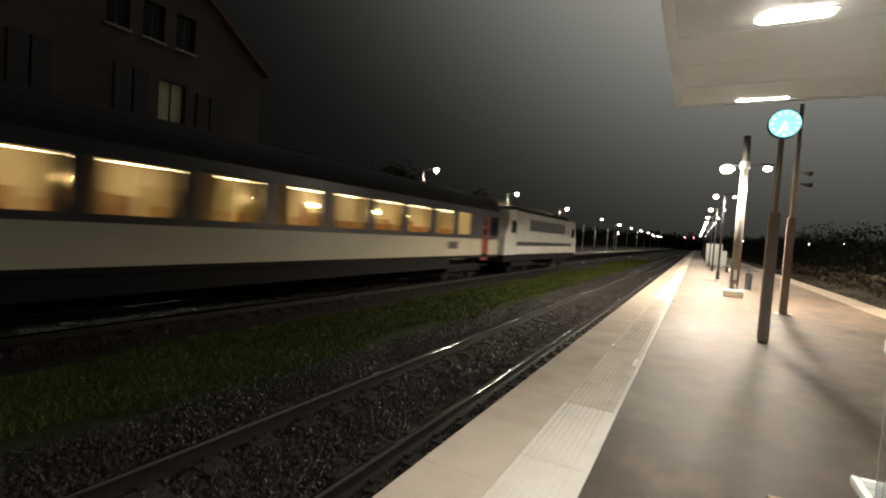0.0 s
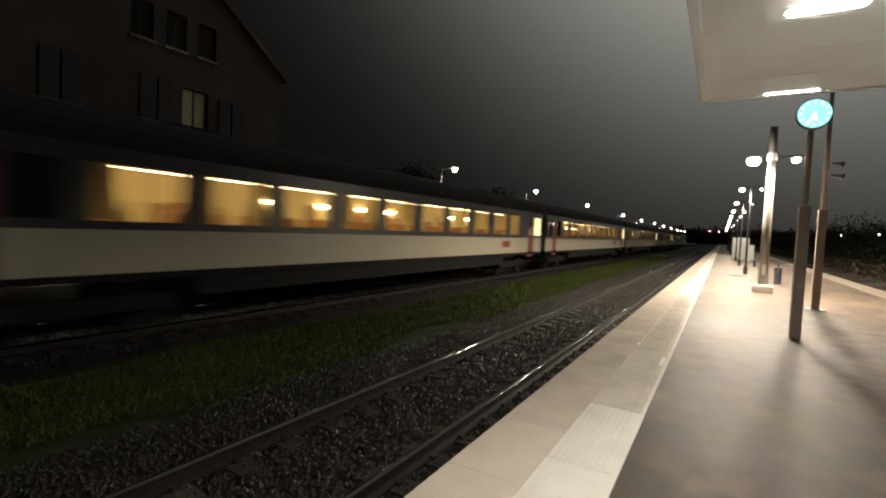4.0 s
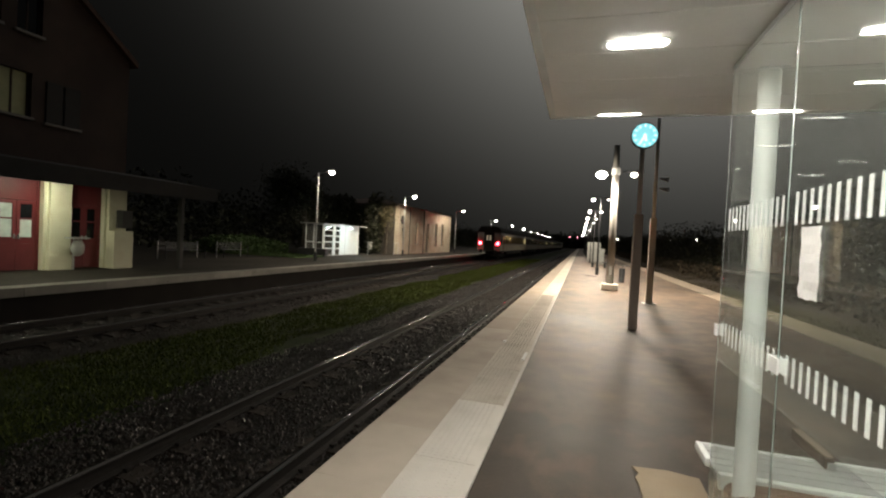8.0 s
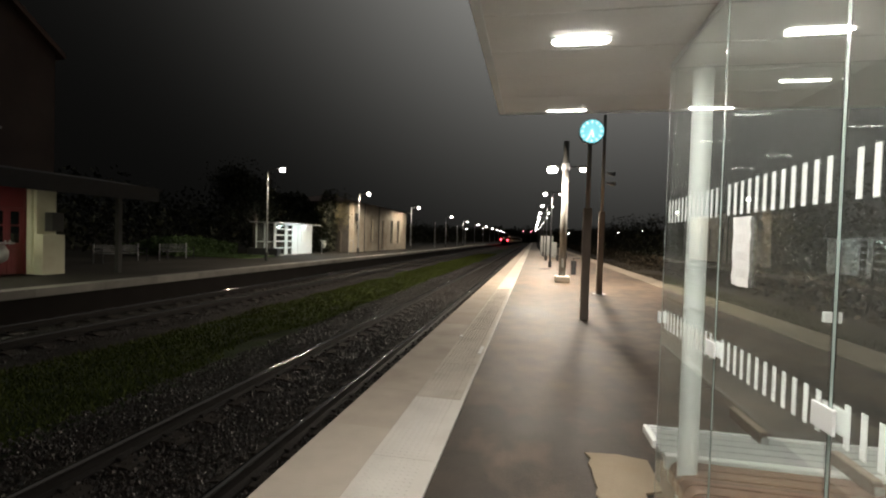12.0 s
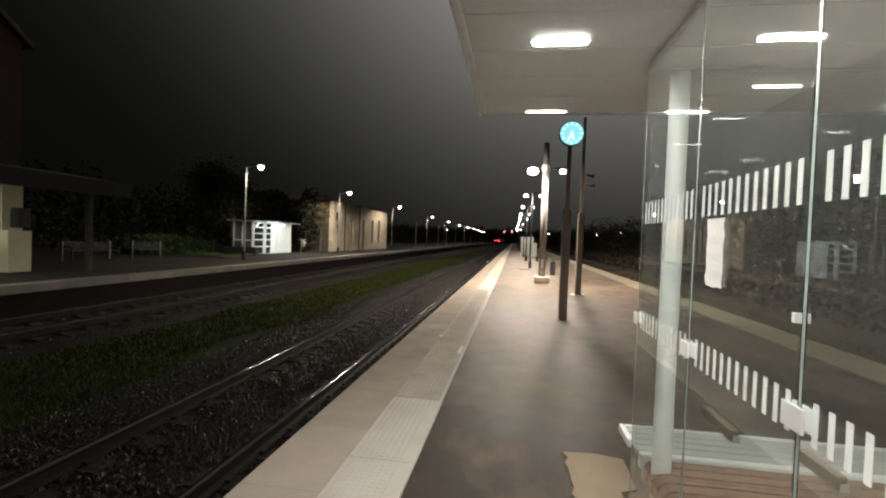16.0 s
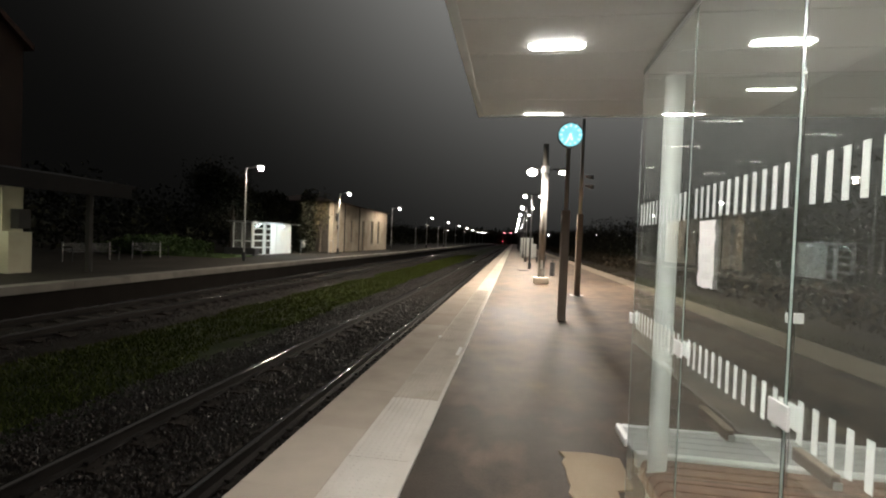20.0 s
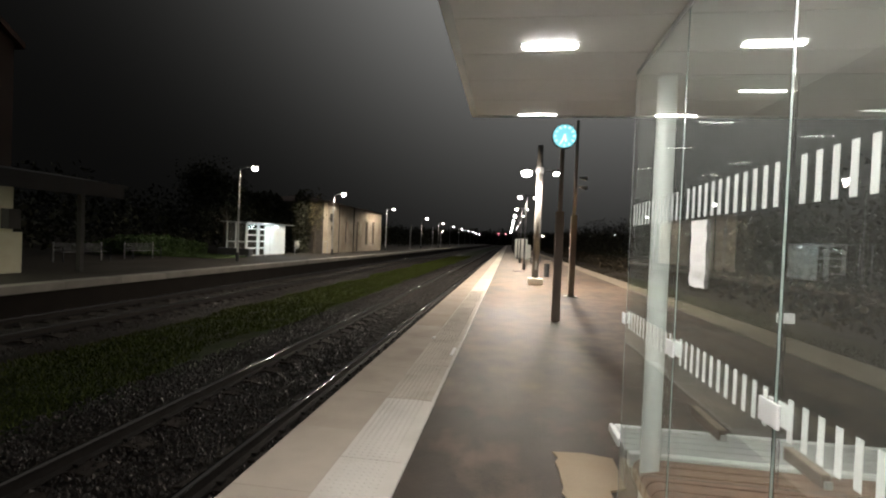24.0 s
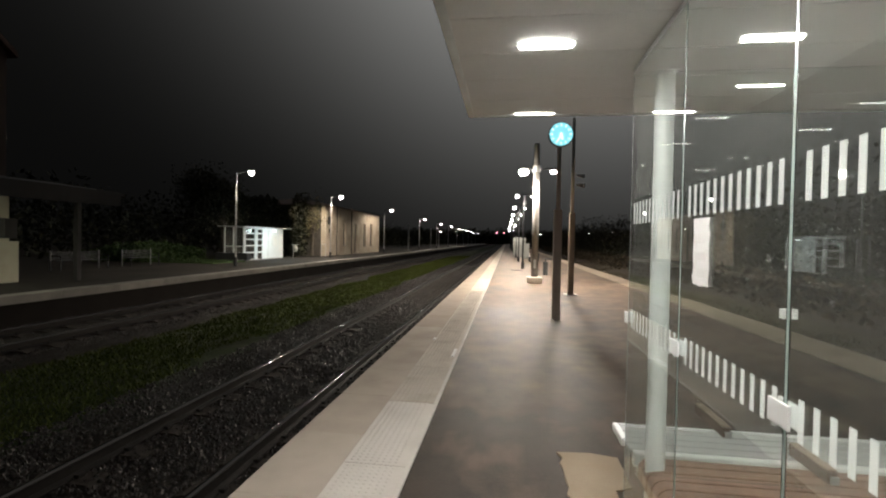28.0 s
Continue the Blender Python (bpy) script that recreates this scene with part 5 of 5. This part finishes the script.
# ---------------------------------------------------------------- the train
COACH, PITCH, FLOOR = 26.5, 1.97, 1.15


def coach(rear_bright, front_bright, lining, seed, service=False, door_at=1.7):
    """A long saloon coach; its base is under its rear end, its front is ahead in y; z = 0 is the rail head.
    service: two closed service rooms stand behind the rear door."""
    t = thing("railway_coach", (0, 0, 0), "grey passenger coach with dark window band and lit saloon", "railway coach", "coaches of the train")
    half, L = 1.41, COACH - 0.9
    y0, y1 = 0.45, COACH - 0.45
    wy = [8.44 + PITCH * i for i in range(8)] if service else [3.53 + PITCH * i for i in range(10)]
    doors = [(0.8, 1.6) if service else (door_at, door_at + 0.8), (24.0, 24.8)]
    rooms = ((3.7, 5.3, "room_yellow"), (6.7, 7.75, "room_brown")) if service else ()
    for s in (-1, 1):
        def sd(a, b):
            return (a, b) if s > 0 else (-b, -a)
        xa, xb = sd(half - 0.06, half)
        for a, b in ((y0, doors[0][0]), (doors[0][1], 24.0), (24.8, y1)):
            part("side_panel", box(B(), xa, xb, a, b, FLOOR, 1.91, 0.012), M["coach_grey"], t, "light grey lower side panel")
            part("window_sill_band", box(B(), xa, xb, a, b, 1.91, 2.06), M["coach_dark"], t, "dark band under the windows")
        part("cornice", box(B(), xa, xb, y0, y1, 3.02, 3.3), M["coach_dark"], t)
        ends = [(1.72, 2.65)] + [r[:2] for r in rooms] if service else [(0.6, 1.64), (door_at + 0.87, wy[0] - 0.22)]
        glazed = ends + [(p + 0.22, p + PITCH - 0.22) for p in wy] + [(24.86, 25.95)]
        glazed[-2] = (wy[-1] + 0.22, 22.7)
        last = y0
        for a, b in glazed:
            for p, q in doors:
                if a > q > last:
                    part("pillar", box(B(), xa, xb, last, p, 2.06, 3.02), M["coach_dark"], t)
                    last = q
            part("pillar", box(B(), xa, xb, last, a, 2.06, 3.02), M["coach_dark"], t)
            bright = (a < 1 and rear_bright) or (a > 24 and front_bright)
            end = (a < 3.2 and not service) or a > 24
            part("window", box(B(), *sd(half - 0.035, half - 0.025), a, b, 2.06, 3.02), M["frosted"] if bright else (DARK_PANE if end else COACH_PANE), t, "brightly lit frosted end window" if bright else "")
            last = b
        part("pillar", box(B(), xa, xb, last, y1, 2.06, 3.02), M["coach_dark"], t)
        part("emblem", box(B(), *sd(half - 0.001, half + 0.003), 20.6, 21.5, 1.45, 1.75), M["coach_red"] if lining == "inside" else M["coach_dark"], t, "small blurred emblem on the side panel")
        for a, b in doors:
            d = part("door", box(B(), *sd(half - 0.08, half - 0.012), a, b, FLOOR - 0.25, 2.05, 0.012), M["coach_red"], t, "dark red entrance door")
            part("door_post", box(B(), *sd(half - 0.08, half - 0.012), a, a + 0.14, 2.05, 3.02), M["coach_red"], d)
            part("door_post", box(B(), *sd(half - 0.08, half - 0.012), b - 0.14, b, 2.05, 3.02), M["coach_red"], d)
            part("door_light", box(B(), *sd(half - 0.06, half - 0.05), a + 0.14, b - 0.14, 2.05, 3.02), COACH_PANE, d)
            part("door_bar", box(B(), *sd(half - 0.07, half - 0.02), a + 0.14, b - 0.14, 2.4, 2.54, 0.006), M["coach_red"], d)
            part("step", box(B(), *sd(half - 0.05, half + 0.02), a, b, FLOOR - 0.5, FLOOR - 0.45, 0.008), M["under"], t)
    pts = [(-1.41, 3.3)] + [(-1.41 * math.cos(q) ** 0.5 if q < 1.5 else 0, 3.3 + 0.75 * math.sin(q)) for q in (0.25, 0.5, 0.8, 1.1, 1.35)] + [(1.41 * math.cos(q) ** 0.5, 3.3 + 0.75 * math.sin(q)) for q in (1.35, 1.1, 0.8, 0.5, 0.25)] + [(1.41, 3.3)]
    part("roof", profile(B(), pts, "y", y0, y1), M["coach_roof"], t, "dark curved roof")
    for y in (6, 13, 20):
        part("roof_vent", box(B(), -0.5, 0.5, y - 0.6, y + 0.6, 4.0, 4.12, 0.04), M["coach_roof"], t)
    part("floor", box(B(), -1.4, 1.4, y0, y1, FLOOR - 0.12, FLOOR + 0.06), M["under"], t)
    part("skirt", box(B(), -1.36, 1.36, 5.6, COACH - 5.6, 0.62, FLOOR - 0.12, 0.03), M["under"], t, "dark equipment boxes under the floor")
    for y in (y0, y1 - 0.08):
        bm = box(B(), -1.34, -0.45, y, y + 0.08, FLOOR, 3.3)
        box(bm, 0.45, 1.34, y, y + 0.08, FLOOR, 3.3)
        box(bm, -0.45, 0.45, y, y + 0.08, 3.1, 3.3)
        part("end_wall", bm, M["coach_dark"], t)
        part("end_door", box(B(), -0.45, 0.45, y + 0.02, y + 0.06, FLOOR, 3.1), M["coach_grey"], t)
    for y in (0.2, COACH - 0.44):
        part("gangway", box(B(), -0.6, 0.6, y, y + 0.24, FLOOR - 0.1, 3.3, 0.05), M["under"], t, "black rubber gangway bellows")
    # saloon
    part("ceiling", box(B(), -1.3, 1.3, 1.3, 23.6, 3.2, 3.24), M[lining], t)
    for y in (2.7 if service else 2.54, 23.2):
        part("partition", box(B(), -1.33, 1.33, y, y + 0.05, FLOOR + 0.06, 3.2), M[lining], t)
    part("rack_lamp", box(B(), 0.35, 0.41, 2.7, 22.8, 3.055, 3.07), M["coach_lamp"], t, "thin glowing lamp line")
    # unseen strip added above the window tops to brighten the lining
    part("ceiling_lamp", box(B(), 0.5, 0.7, 2.7, 22.8, 3.17, 3.195), M["coach_lamp"], t, "unseen lamp strip added to brighten the saloon")
    part("corridor_wall", box(B(), -0.45, -0.41, 2.6, 23.2, FLOOR + 0.06, 3.2), M[lining], t, "warm cream corridor partition")
    rnd = random.Random(seed)
    for i in range(len(wy) - 1):
        a, b = wy[i] + 0.22, wy[i + 1] - 0.22
        if rnd.random() < 0.75:
            w = rnd.uniform(0.12, 0.5)
            bm = B()
            for k in range(6):
                q = a + 0.02 + w * k / 6
                box(bm, 1.24 + 0.02 * (k % 2), 1.27 + 0.02 * (k % 2), q, q + w / 6, 2.08, 3.04)
            part("curtain", bm, M["curtain"], t, "tan window curtain")
        if rnd.random() < 0.6:
            w = rnd.uniform(0.1, 0.35)
            bm = B()
            for k in range(5):
                q = b - 0.02 - w + w * k / 5
                box(bm, 1.24 + 0.02 * (k % 2), 1.27 + 0.02 * (k % 2), q, q + w / 5, 2.08, 3.04)
            part("curtain", bm, M["curtain"], t, "tan window curtain")
        tall = a - 0.15
        while tall < b:
            w = rnd.uniform(0.25, 0.7)
            if rnd.random() < 0.6:
                part("wall_panel", box(B(), -0.408, -0.402, tall, min(tall + w, b + 0.15), FLOOR + 0.1, rnd.choice((2.45, 2.7, 3.1))), M[rnd.choice(("panel_brown", "panel_olive", "seat"))], t, "brown compartment wall panel")
            tall += w + rnd.uniform(0.05, 0.3)
        if rnd.random() < 0.5:
            part("picture_panel", box(B(), -0.4, -0.392, a + 0.2, b - 0.3, 2.15, 2.5), M["seat"], t)
    rnd = random.Random(seed)
    for i in range(len(wy) - 1):
        y = wy[i] + PITCH / 2
        if i not in (seed % 4, 6):
            yy = y + rnd.uniform(-0.45, 0.35)
            lw = rnd.choice((0.08, 0.14, 0.22, 0.3))
            part("reading_lamp", box(B(), -0.4, -0.34, yy - lw, yy + lw, 2.64, 2.74, 0.01), M["coach_lamp2"], t, "bright warm lamp")
        for sx in (0.9,):
            for q in (-0.75, 0.25):
                st = part("seat_pair", box(B(), sx - 0.42, sx + 0.42, y + q, y + q + 0.48, FLOOR + 0.35, FLOOR + 0.5, 0.03), M["seat"], t)
                part("seat_back", box(B(), sx - 0.42, sx + 0.42, y + q + 0.42, y + q + 0.54, FLOOR + 0.5, FLOOR + 1.12, 0.03), M["seat"], st)
    for a, b in doors:
        part("vestibule_lamp", box(B(), -0.9, 0.9, a + 0.1, b - 0.1, 3.12, 3.16), M["door_glow"], t, "greenish white vestibule lamp")
        part("vestibule_wall", box(B(), -0.05, 0.05, a - 0.2, b + 0.2, FLOOR + 0.06, 3.1), M["booth_white"], t)
    for a, b, mat in rooms:
        part("room_wall", box(B(), 0.8, 0.84, a - 0.2, b + 0.2, FLOOR + 0.06, 3.18), M[mat], t, "plain lit wall of a service room")
        # lamp out of sight above the window, added to light the plain wall
        part("room_lamp", box(B(), 1.0, 1.12, a + 0.1, b - 0.1, 3.14, 3.17), M["coach_lamp"], t, "unseen lamp added to light the service room wall")
    # bogies
    for c in (3.6, COACH - 3.6):
        bo = part("bogie", box(B(), -1.05, 1.05, c - 1.7, c + 1.7, 0.42, 0.72, 0.05), M["under"], t)
        for s in (-1, 1):
            part("side_frame", box(B(), s * 1.05 - 0.07, s * 1.05 + 0.07, c - 1.8, c + 1.8, 0.4, 0.7, 0.04), M["under"], bo)
            for q in (-1.28, 1.28):
                part("wheel", tube(B(), (s * 0.68, c + q, 0.455), (s * 0.82, c + q, 0.455), 0.445, seg=20), M["under"], bo)
    return t


def tail_lamps(t):
    for s in (-1, 1):
        l = part("tail_lamp", tube(B(), (s * 1.06, 0.44, 2.0), (s * 1.06, 0.36, 2.0), 0.17, seg=16), M["tail"], t, "glowing red tail lamp")
        part("housing", box(B(), s * 1.06 - 0.14, s * 1.06 + 0.14, 0.4, 0.455, 1.84, 2.16, 0.02), M["under"], t)
    for s in (-1, 1):
        part("buffer", tube(B(), (s * 0.87, 0.5, 1.05), (s * 0.87, -0.1, 1.05), 0.09, seg=12), M["under"], t)
        part("buffer_head", tube(B(), (s * 0.87, -0.1, 1.05), (s * 0.87, -0.14, 1.05), 0.24, seg=18), M["under"], t)
    for s in (-1, 1):
        part("end_window", box(B(), s * 0.17 - 0.1, s * 0.17 + 0.1, 0.185, 0.199, 2.35, 2.95, 0.004), M["end_glow"], t, "dim lit window in the end door")
    part("end_sheet", box(B(), -1.3, 1.3, 0.4, 0.45, FLOOR - 0.05, 1.45, 0.02), M["coach_red"], t, "dark red end panel")


def locomotive():
    t = thing("locomotive", (0, 0, 0), "pale grey locomotive drawing the train", "locomotive")
    L = 17.5
    part("body", box(B(), -1.45, 1.45, 2.2, L - 2.2, 1.1, 3.55, 0.1), M["coach_grey2"], t)
    for a, b in ((0.5, 2.2), (L - 0.5, L - 2.2)):
        bm = profile(B(), [(b, 1.1), (a, 1.1), (a, 2.1), (a + (b - a) * 0.35, 2.95), (a + (b - a) * 0.25, 3.55), (b, 3.6)], "x", -1.42, 1.42)
        part("cab", bm, M["coach_grey2"], t)
        for s in (-1, 1):
            part("cab_window", box(B(), s * 1.425 - 0.01, s * 1.425 + 0.01, min(a + (b - a) * 0.5, b), max(a + (b - a) * 0.5, b), 2.3, 3.0), DARK_PANE, t)
    for s in (-1, 1):
        part("louvre_panel", box(B(), s * 1.45 - 0.015, s * 1.45 + 0.015, 4.5, L - 4.5, 2.5, 3.2, 0.005), M["coach_dark"], t)
    part("stripe", box(B(), -1.458, 1.458, 2.3, L - 2.3, 1.6, 1.85), M["coach_dark"], t)
    part("roof", box(B(), -1.1, 1.1, 2.5, L - 2.5, 3.55, 3.85, 0.12), M["coach_roof"], t)
    part("underframe", box(B(), -1.35, 1.35, 0.6, L - 0.6, 0.7, 1.1, 0.03), M["under"], t)
    for c in (4.4, L - 4.4):
        bo = part("bogie", box(B(), -1.15, 1.15, c - 2.0, c + 2.0, 0.35, 0.75, 0.05), M["under"], t)
        for s in (-1, 1):
            for q in (-1.4, 1.4):
                part("wheel", tube(B(), (s * 0.68, c + q, 0.625), (s * 0.82, c + q, 0.625), 0.615, seg=20), M["under"], bo)
    for y in (6.0, 8.7):
        part("exhaust", tube(B(), (0, y, 3.84), (0, y, 4.02), 0.22, seg=14), M["under"], t)
    return t


def train():
    a, b, c = coach(False, True, "inside", 5), coach(False, False, "inside", 6), coach(True, False, "inside_pale", 7)
    rear = coach(False, True, "inside", 5, door_at=2.15)
    cars = [rear, b, a, copy_thing(a, pose(0, 0, 0)), coach(False, False, "inside", 9, True), c, copy_thing(c, pose(0, 0, 0))]
    tail_lamps(cars[0])
    return cars + [locomotive()]


# ---------------------------------------------------------------- build
M["window_lit2"] = material("door_glass_lit", (0.4, 0.45, 0.4), 0.3, var=0.3, scale=3, fine=10, bump=0, emit=(0.75, 0.85, 0.7), strength=0.12)
M["door_blind"] = material("red_door_blind", (0.24, 0.07, 0.06), 0.7, var=0.2, scale=3, fine=30, bump=0.1)
M["coach_lamp2"] = material("coach_reading_lamp", (0.9, 0.85, 0.7), 0.4, var=0, bump=0, emit=(1.0, 0.85, 0.55), strength=26.0)
M["coach_grey2"] = material("locomotive_paint", (0.5, 0.49, 0.45), 0.4, var=0.1, scale=1.5, fine=30, bump=0.04, coord="object", stain=(0.3, 0.28, 0.25), amount=0.4, stain_scale=1.0)
M["slat_grey"] = material("pale_rear_slat", (0.38, 0.39, 0.39), 0.5, var=0.1, scale=3, fine=60, bump=0.1, rand=0.06)
M["glass_edge"] = material("glass_edge", (0.42, 0.52, 0.48), 0.25, var=0.05, bump=0)
M["dark_wall"] = material("dark_concrete", (0.07, 0.062, 0.055), 0.9, var=0.3, scale=1.5, fine=40, bump=0.4, stain=(0.03, 0.027, 0.024), amount=0.6, stain_scale=1.2)
M["grey_coping"] = material("grey_weathered_coping", (0.17, 0.16, 0.14), 0.7, var=0.25, scale=2, fine=60, bump=0.3, rand=0.15, stain=(0.07, 0.065, 0.055), amount=0.6, stain_scale=0.8)
M["far_asphalt"] = material("dark_asphalt", (0.024, 0.021, 0.017), 0.75, spec=0.1, var=0.4, scale=1.2, fine=50, bump=0.4, stain=(0.045, 0.041, 0.034), amount=0.6, stain_scale=0.35)
M["black_wall"] = material("dark_platform_face", (0.014, 0.012, 0.011), 0.95, spec=0.1, var=0.3, scale=1.5, fine=40, bump=0.4)
M["dry_grass"] = material("dry_grass_ground", (0.045, 0.034, 0.021), 0.95, var=0.4, scale=0.9, fine=12, bump=0.7, depth=0.03)
M["pale_concrete"] = material("pale_concrete", (0.55, 0.52, 0.46), 0.75, var=0.12, scale=3, fine=60, bump=0.2)
M["mast_paint"] = material("grey_mast_paint", (0.2, 0.195, 0.18), 0.6, var=0.1, scale=3, fine=60, bump=0.05)
M["cabinet_grey"] = material("grey_cabinet_paint", (0.3, 0.31, 0.3), 0.5, var=0.08, scale=2, fine=40, bump=0.05)
M["end_glow"] = material("dim_end_window", (0.5, 0.45, 0.35), 0.4, var=0.1, bump=0, coord="object", emit=(1.0, 0.85, 0.6), strength=0.12)
M["booth_lamp"] = material("booth_wall_lamp", (0.9, 0.9, 0.88), 0.4, var=0, bump=0, emit=(0.9, 1.0, 0.97), strength=4.0)
M["dark_wood"] = material("dark_wood", (0.1, 0.065, 0.045), 0.5, var=0.25, scale=4, fine=50, bump=0.2)
M["pale_wood"] = material("lit_top_wood", (0.3, 0.23, 0.17), 0.55, var=0.25, scale=4, fine=50, bump=0.2)
# paled so that the upper posts fade as glare makes them
M["pale_tube"] = material("pale_upper_tube", (0.6, 0.58, 0.54), 0.5, var=0.1, scale=3, fine=50, bump=0.05)
M["room_yellow"] = material("yellow_room_wall", (0.75, 0.5, 0.09), 0.6, var=0.1, scale=2, fine=40, bump=0.05, coord="object")
M["room_brown"] = material("brown_room_wall", (0.5, 0.25, 0.08), 0.6, var=0.15, scale=2, fine=40, bump=0.05, coord="object")
M["curtain"] = material("coach_curtain", (0.34, 0.23, 0.1), 0.85, var=0.15, scale=4, fine=60, bump=0.1, coord="object")
M["panel_brown"] = material("brown_compartment_panel", (0.2, 0.12, 0.05), 0.6, var=0.25, scale=3, fine=40, bump=0.05, coord="object")
M["panel_olive"] = material("olive_compartment_panel", (0.3, 0.24, 0.1), 0.6, var=0.25, scale=3, fine=40, bump=0.05, coord="object")
M["post_grey"] = material("dull_grey_paint", (0.42, 0.36, 0.31), 0.55, var=0.15, scale=3, fine=50, bump=0.1)
M["frosted"] = material("frosted_coach_window", (0.7, 0.7, 0.5), 0.5, var=0.05, bump=0, coord="object", emit=(1.0, 0.88, 0.4), strength=0.7)
ground_sheet()
island_platform()
station_platform()
tracks()
station_house()
goods_shed()
canopy()
canopy_lamps()
column(0.915, 3.17, 0.055, SOFFIT)
column(0.935, -2.4, 0.064, SOFFIT)
glass_wall()
bench()
cardboard()
for i in range(12):
    lamp_mast(1.12 - 0.01 * i - (0.12 if i else 0), 19.5 + 10.3 * i, (1700, 1100, 1000, 800, 0, 800, 0, 0, 0, 0, 0, 0, 0)[i], i == 0)
clock_post()
sign_post()
bins_and_boxes()
for i, y in enumerate((24.6, 38.8, 56.5, 80, 100, 120, 141, 162, 183, 204, 225)):
    station_lamp(y, (600, 1900, 800, 900, 900, 0, 900, 0, 0, 0, 0)[i])
booth()
platform_bench(-15.9, 7.6, 90, "grey slatted bench before the station wall")
wire_bench(-19.4, 19.4, 2.4)
wire_bench(-19.4, 23.0, 1.9)
bag_bin(-16.2, 11.75)
phone_box()
greenery()
distant_lights()
CARS = train()


def motions():
    # the rear end of the train along the track, time by time
    tail = ((0.0, -162.4), (2.0, -107.6), (4.0, -52.9), (6.0, 1.2), (6.5, 14.7), (7.0, 27.3), (8.0, 55.1), (11.0, 140.6), (14.0, 226.3), (18.0, 341.0), (23.0, 484.0), (28.0, 627.0))
    for i, car in enumerate(CARS):
        walk(car, [(t, pose(FAR_AXIS, y + COACH * i, -0.55)) for t, y in tail])


motions()
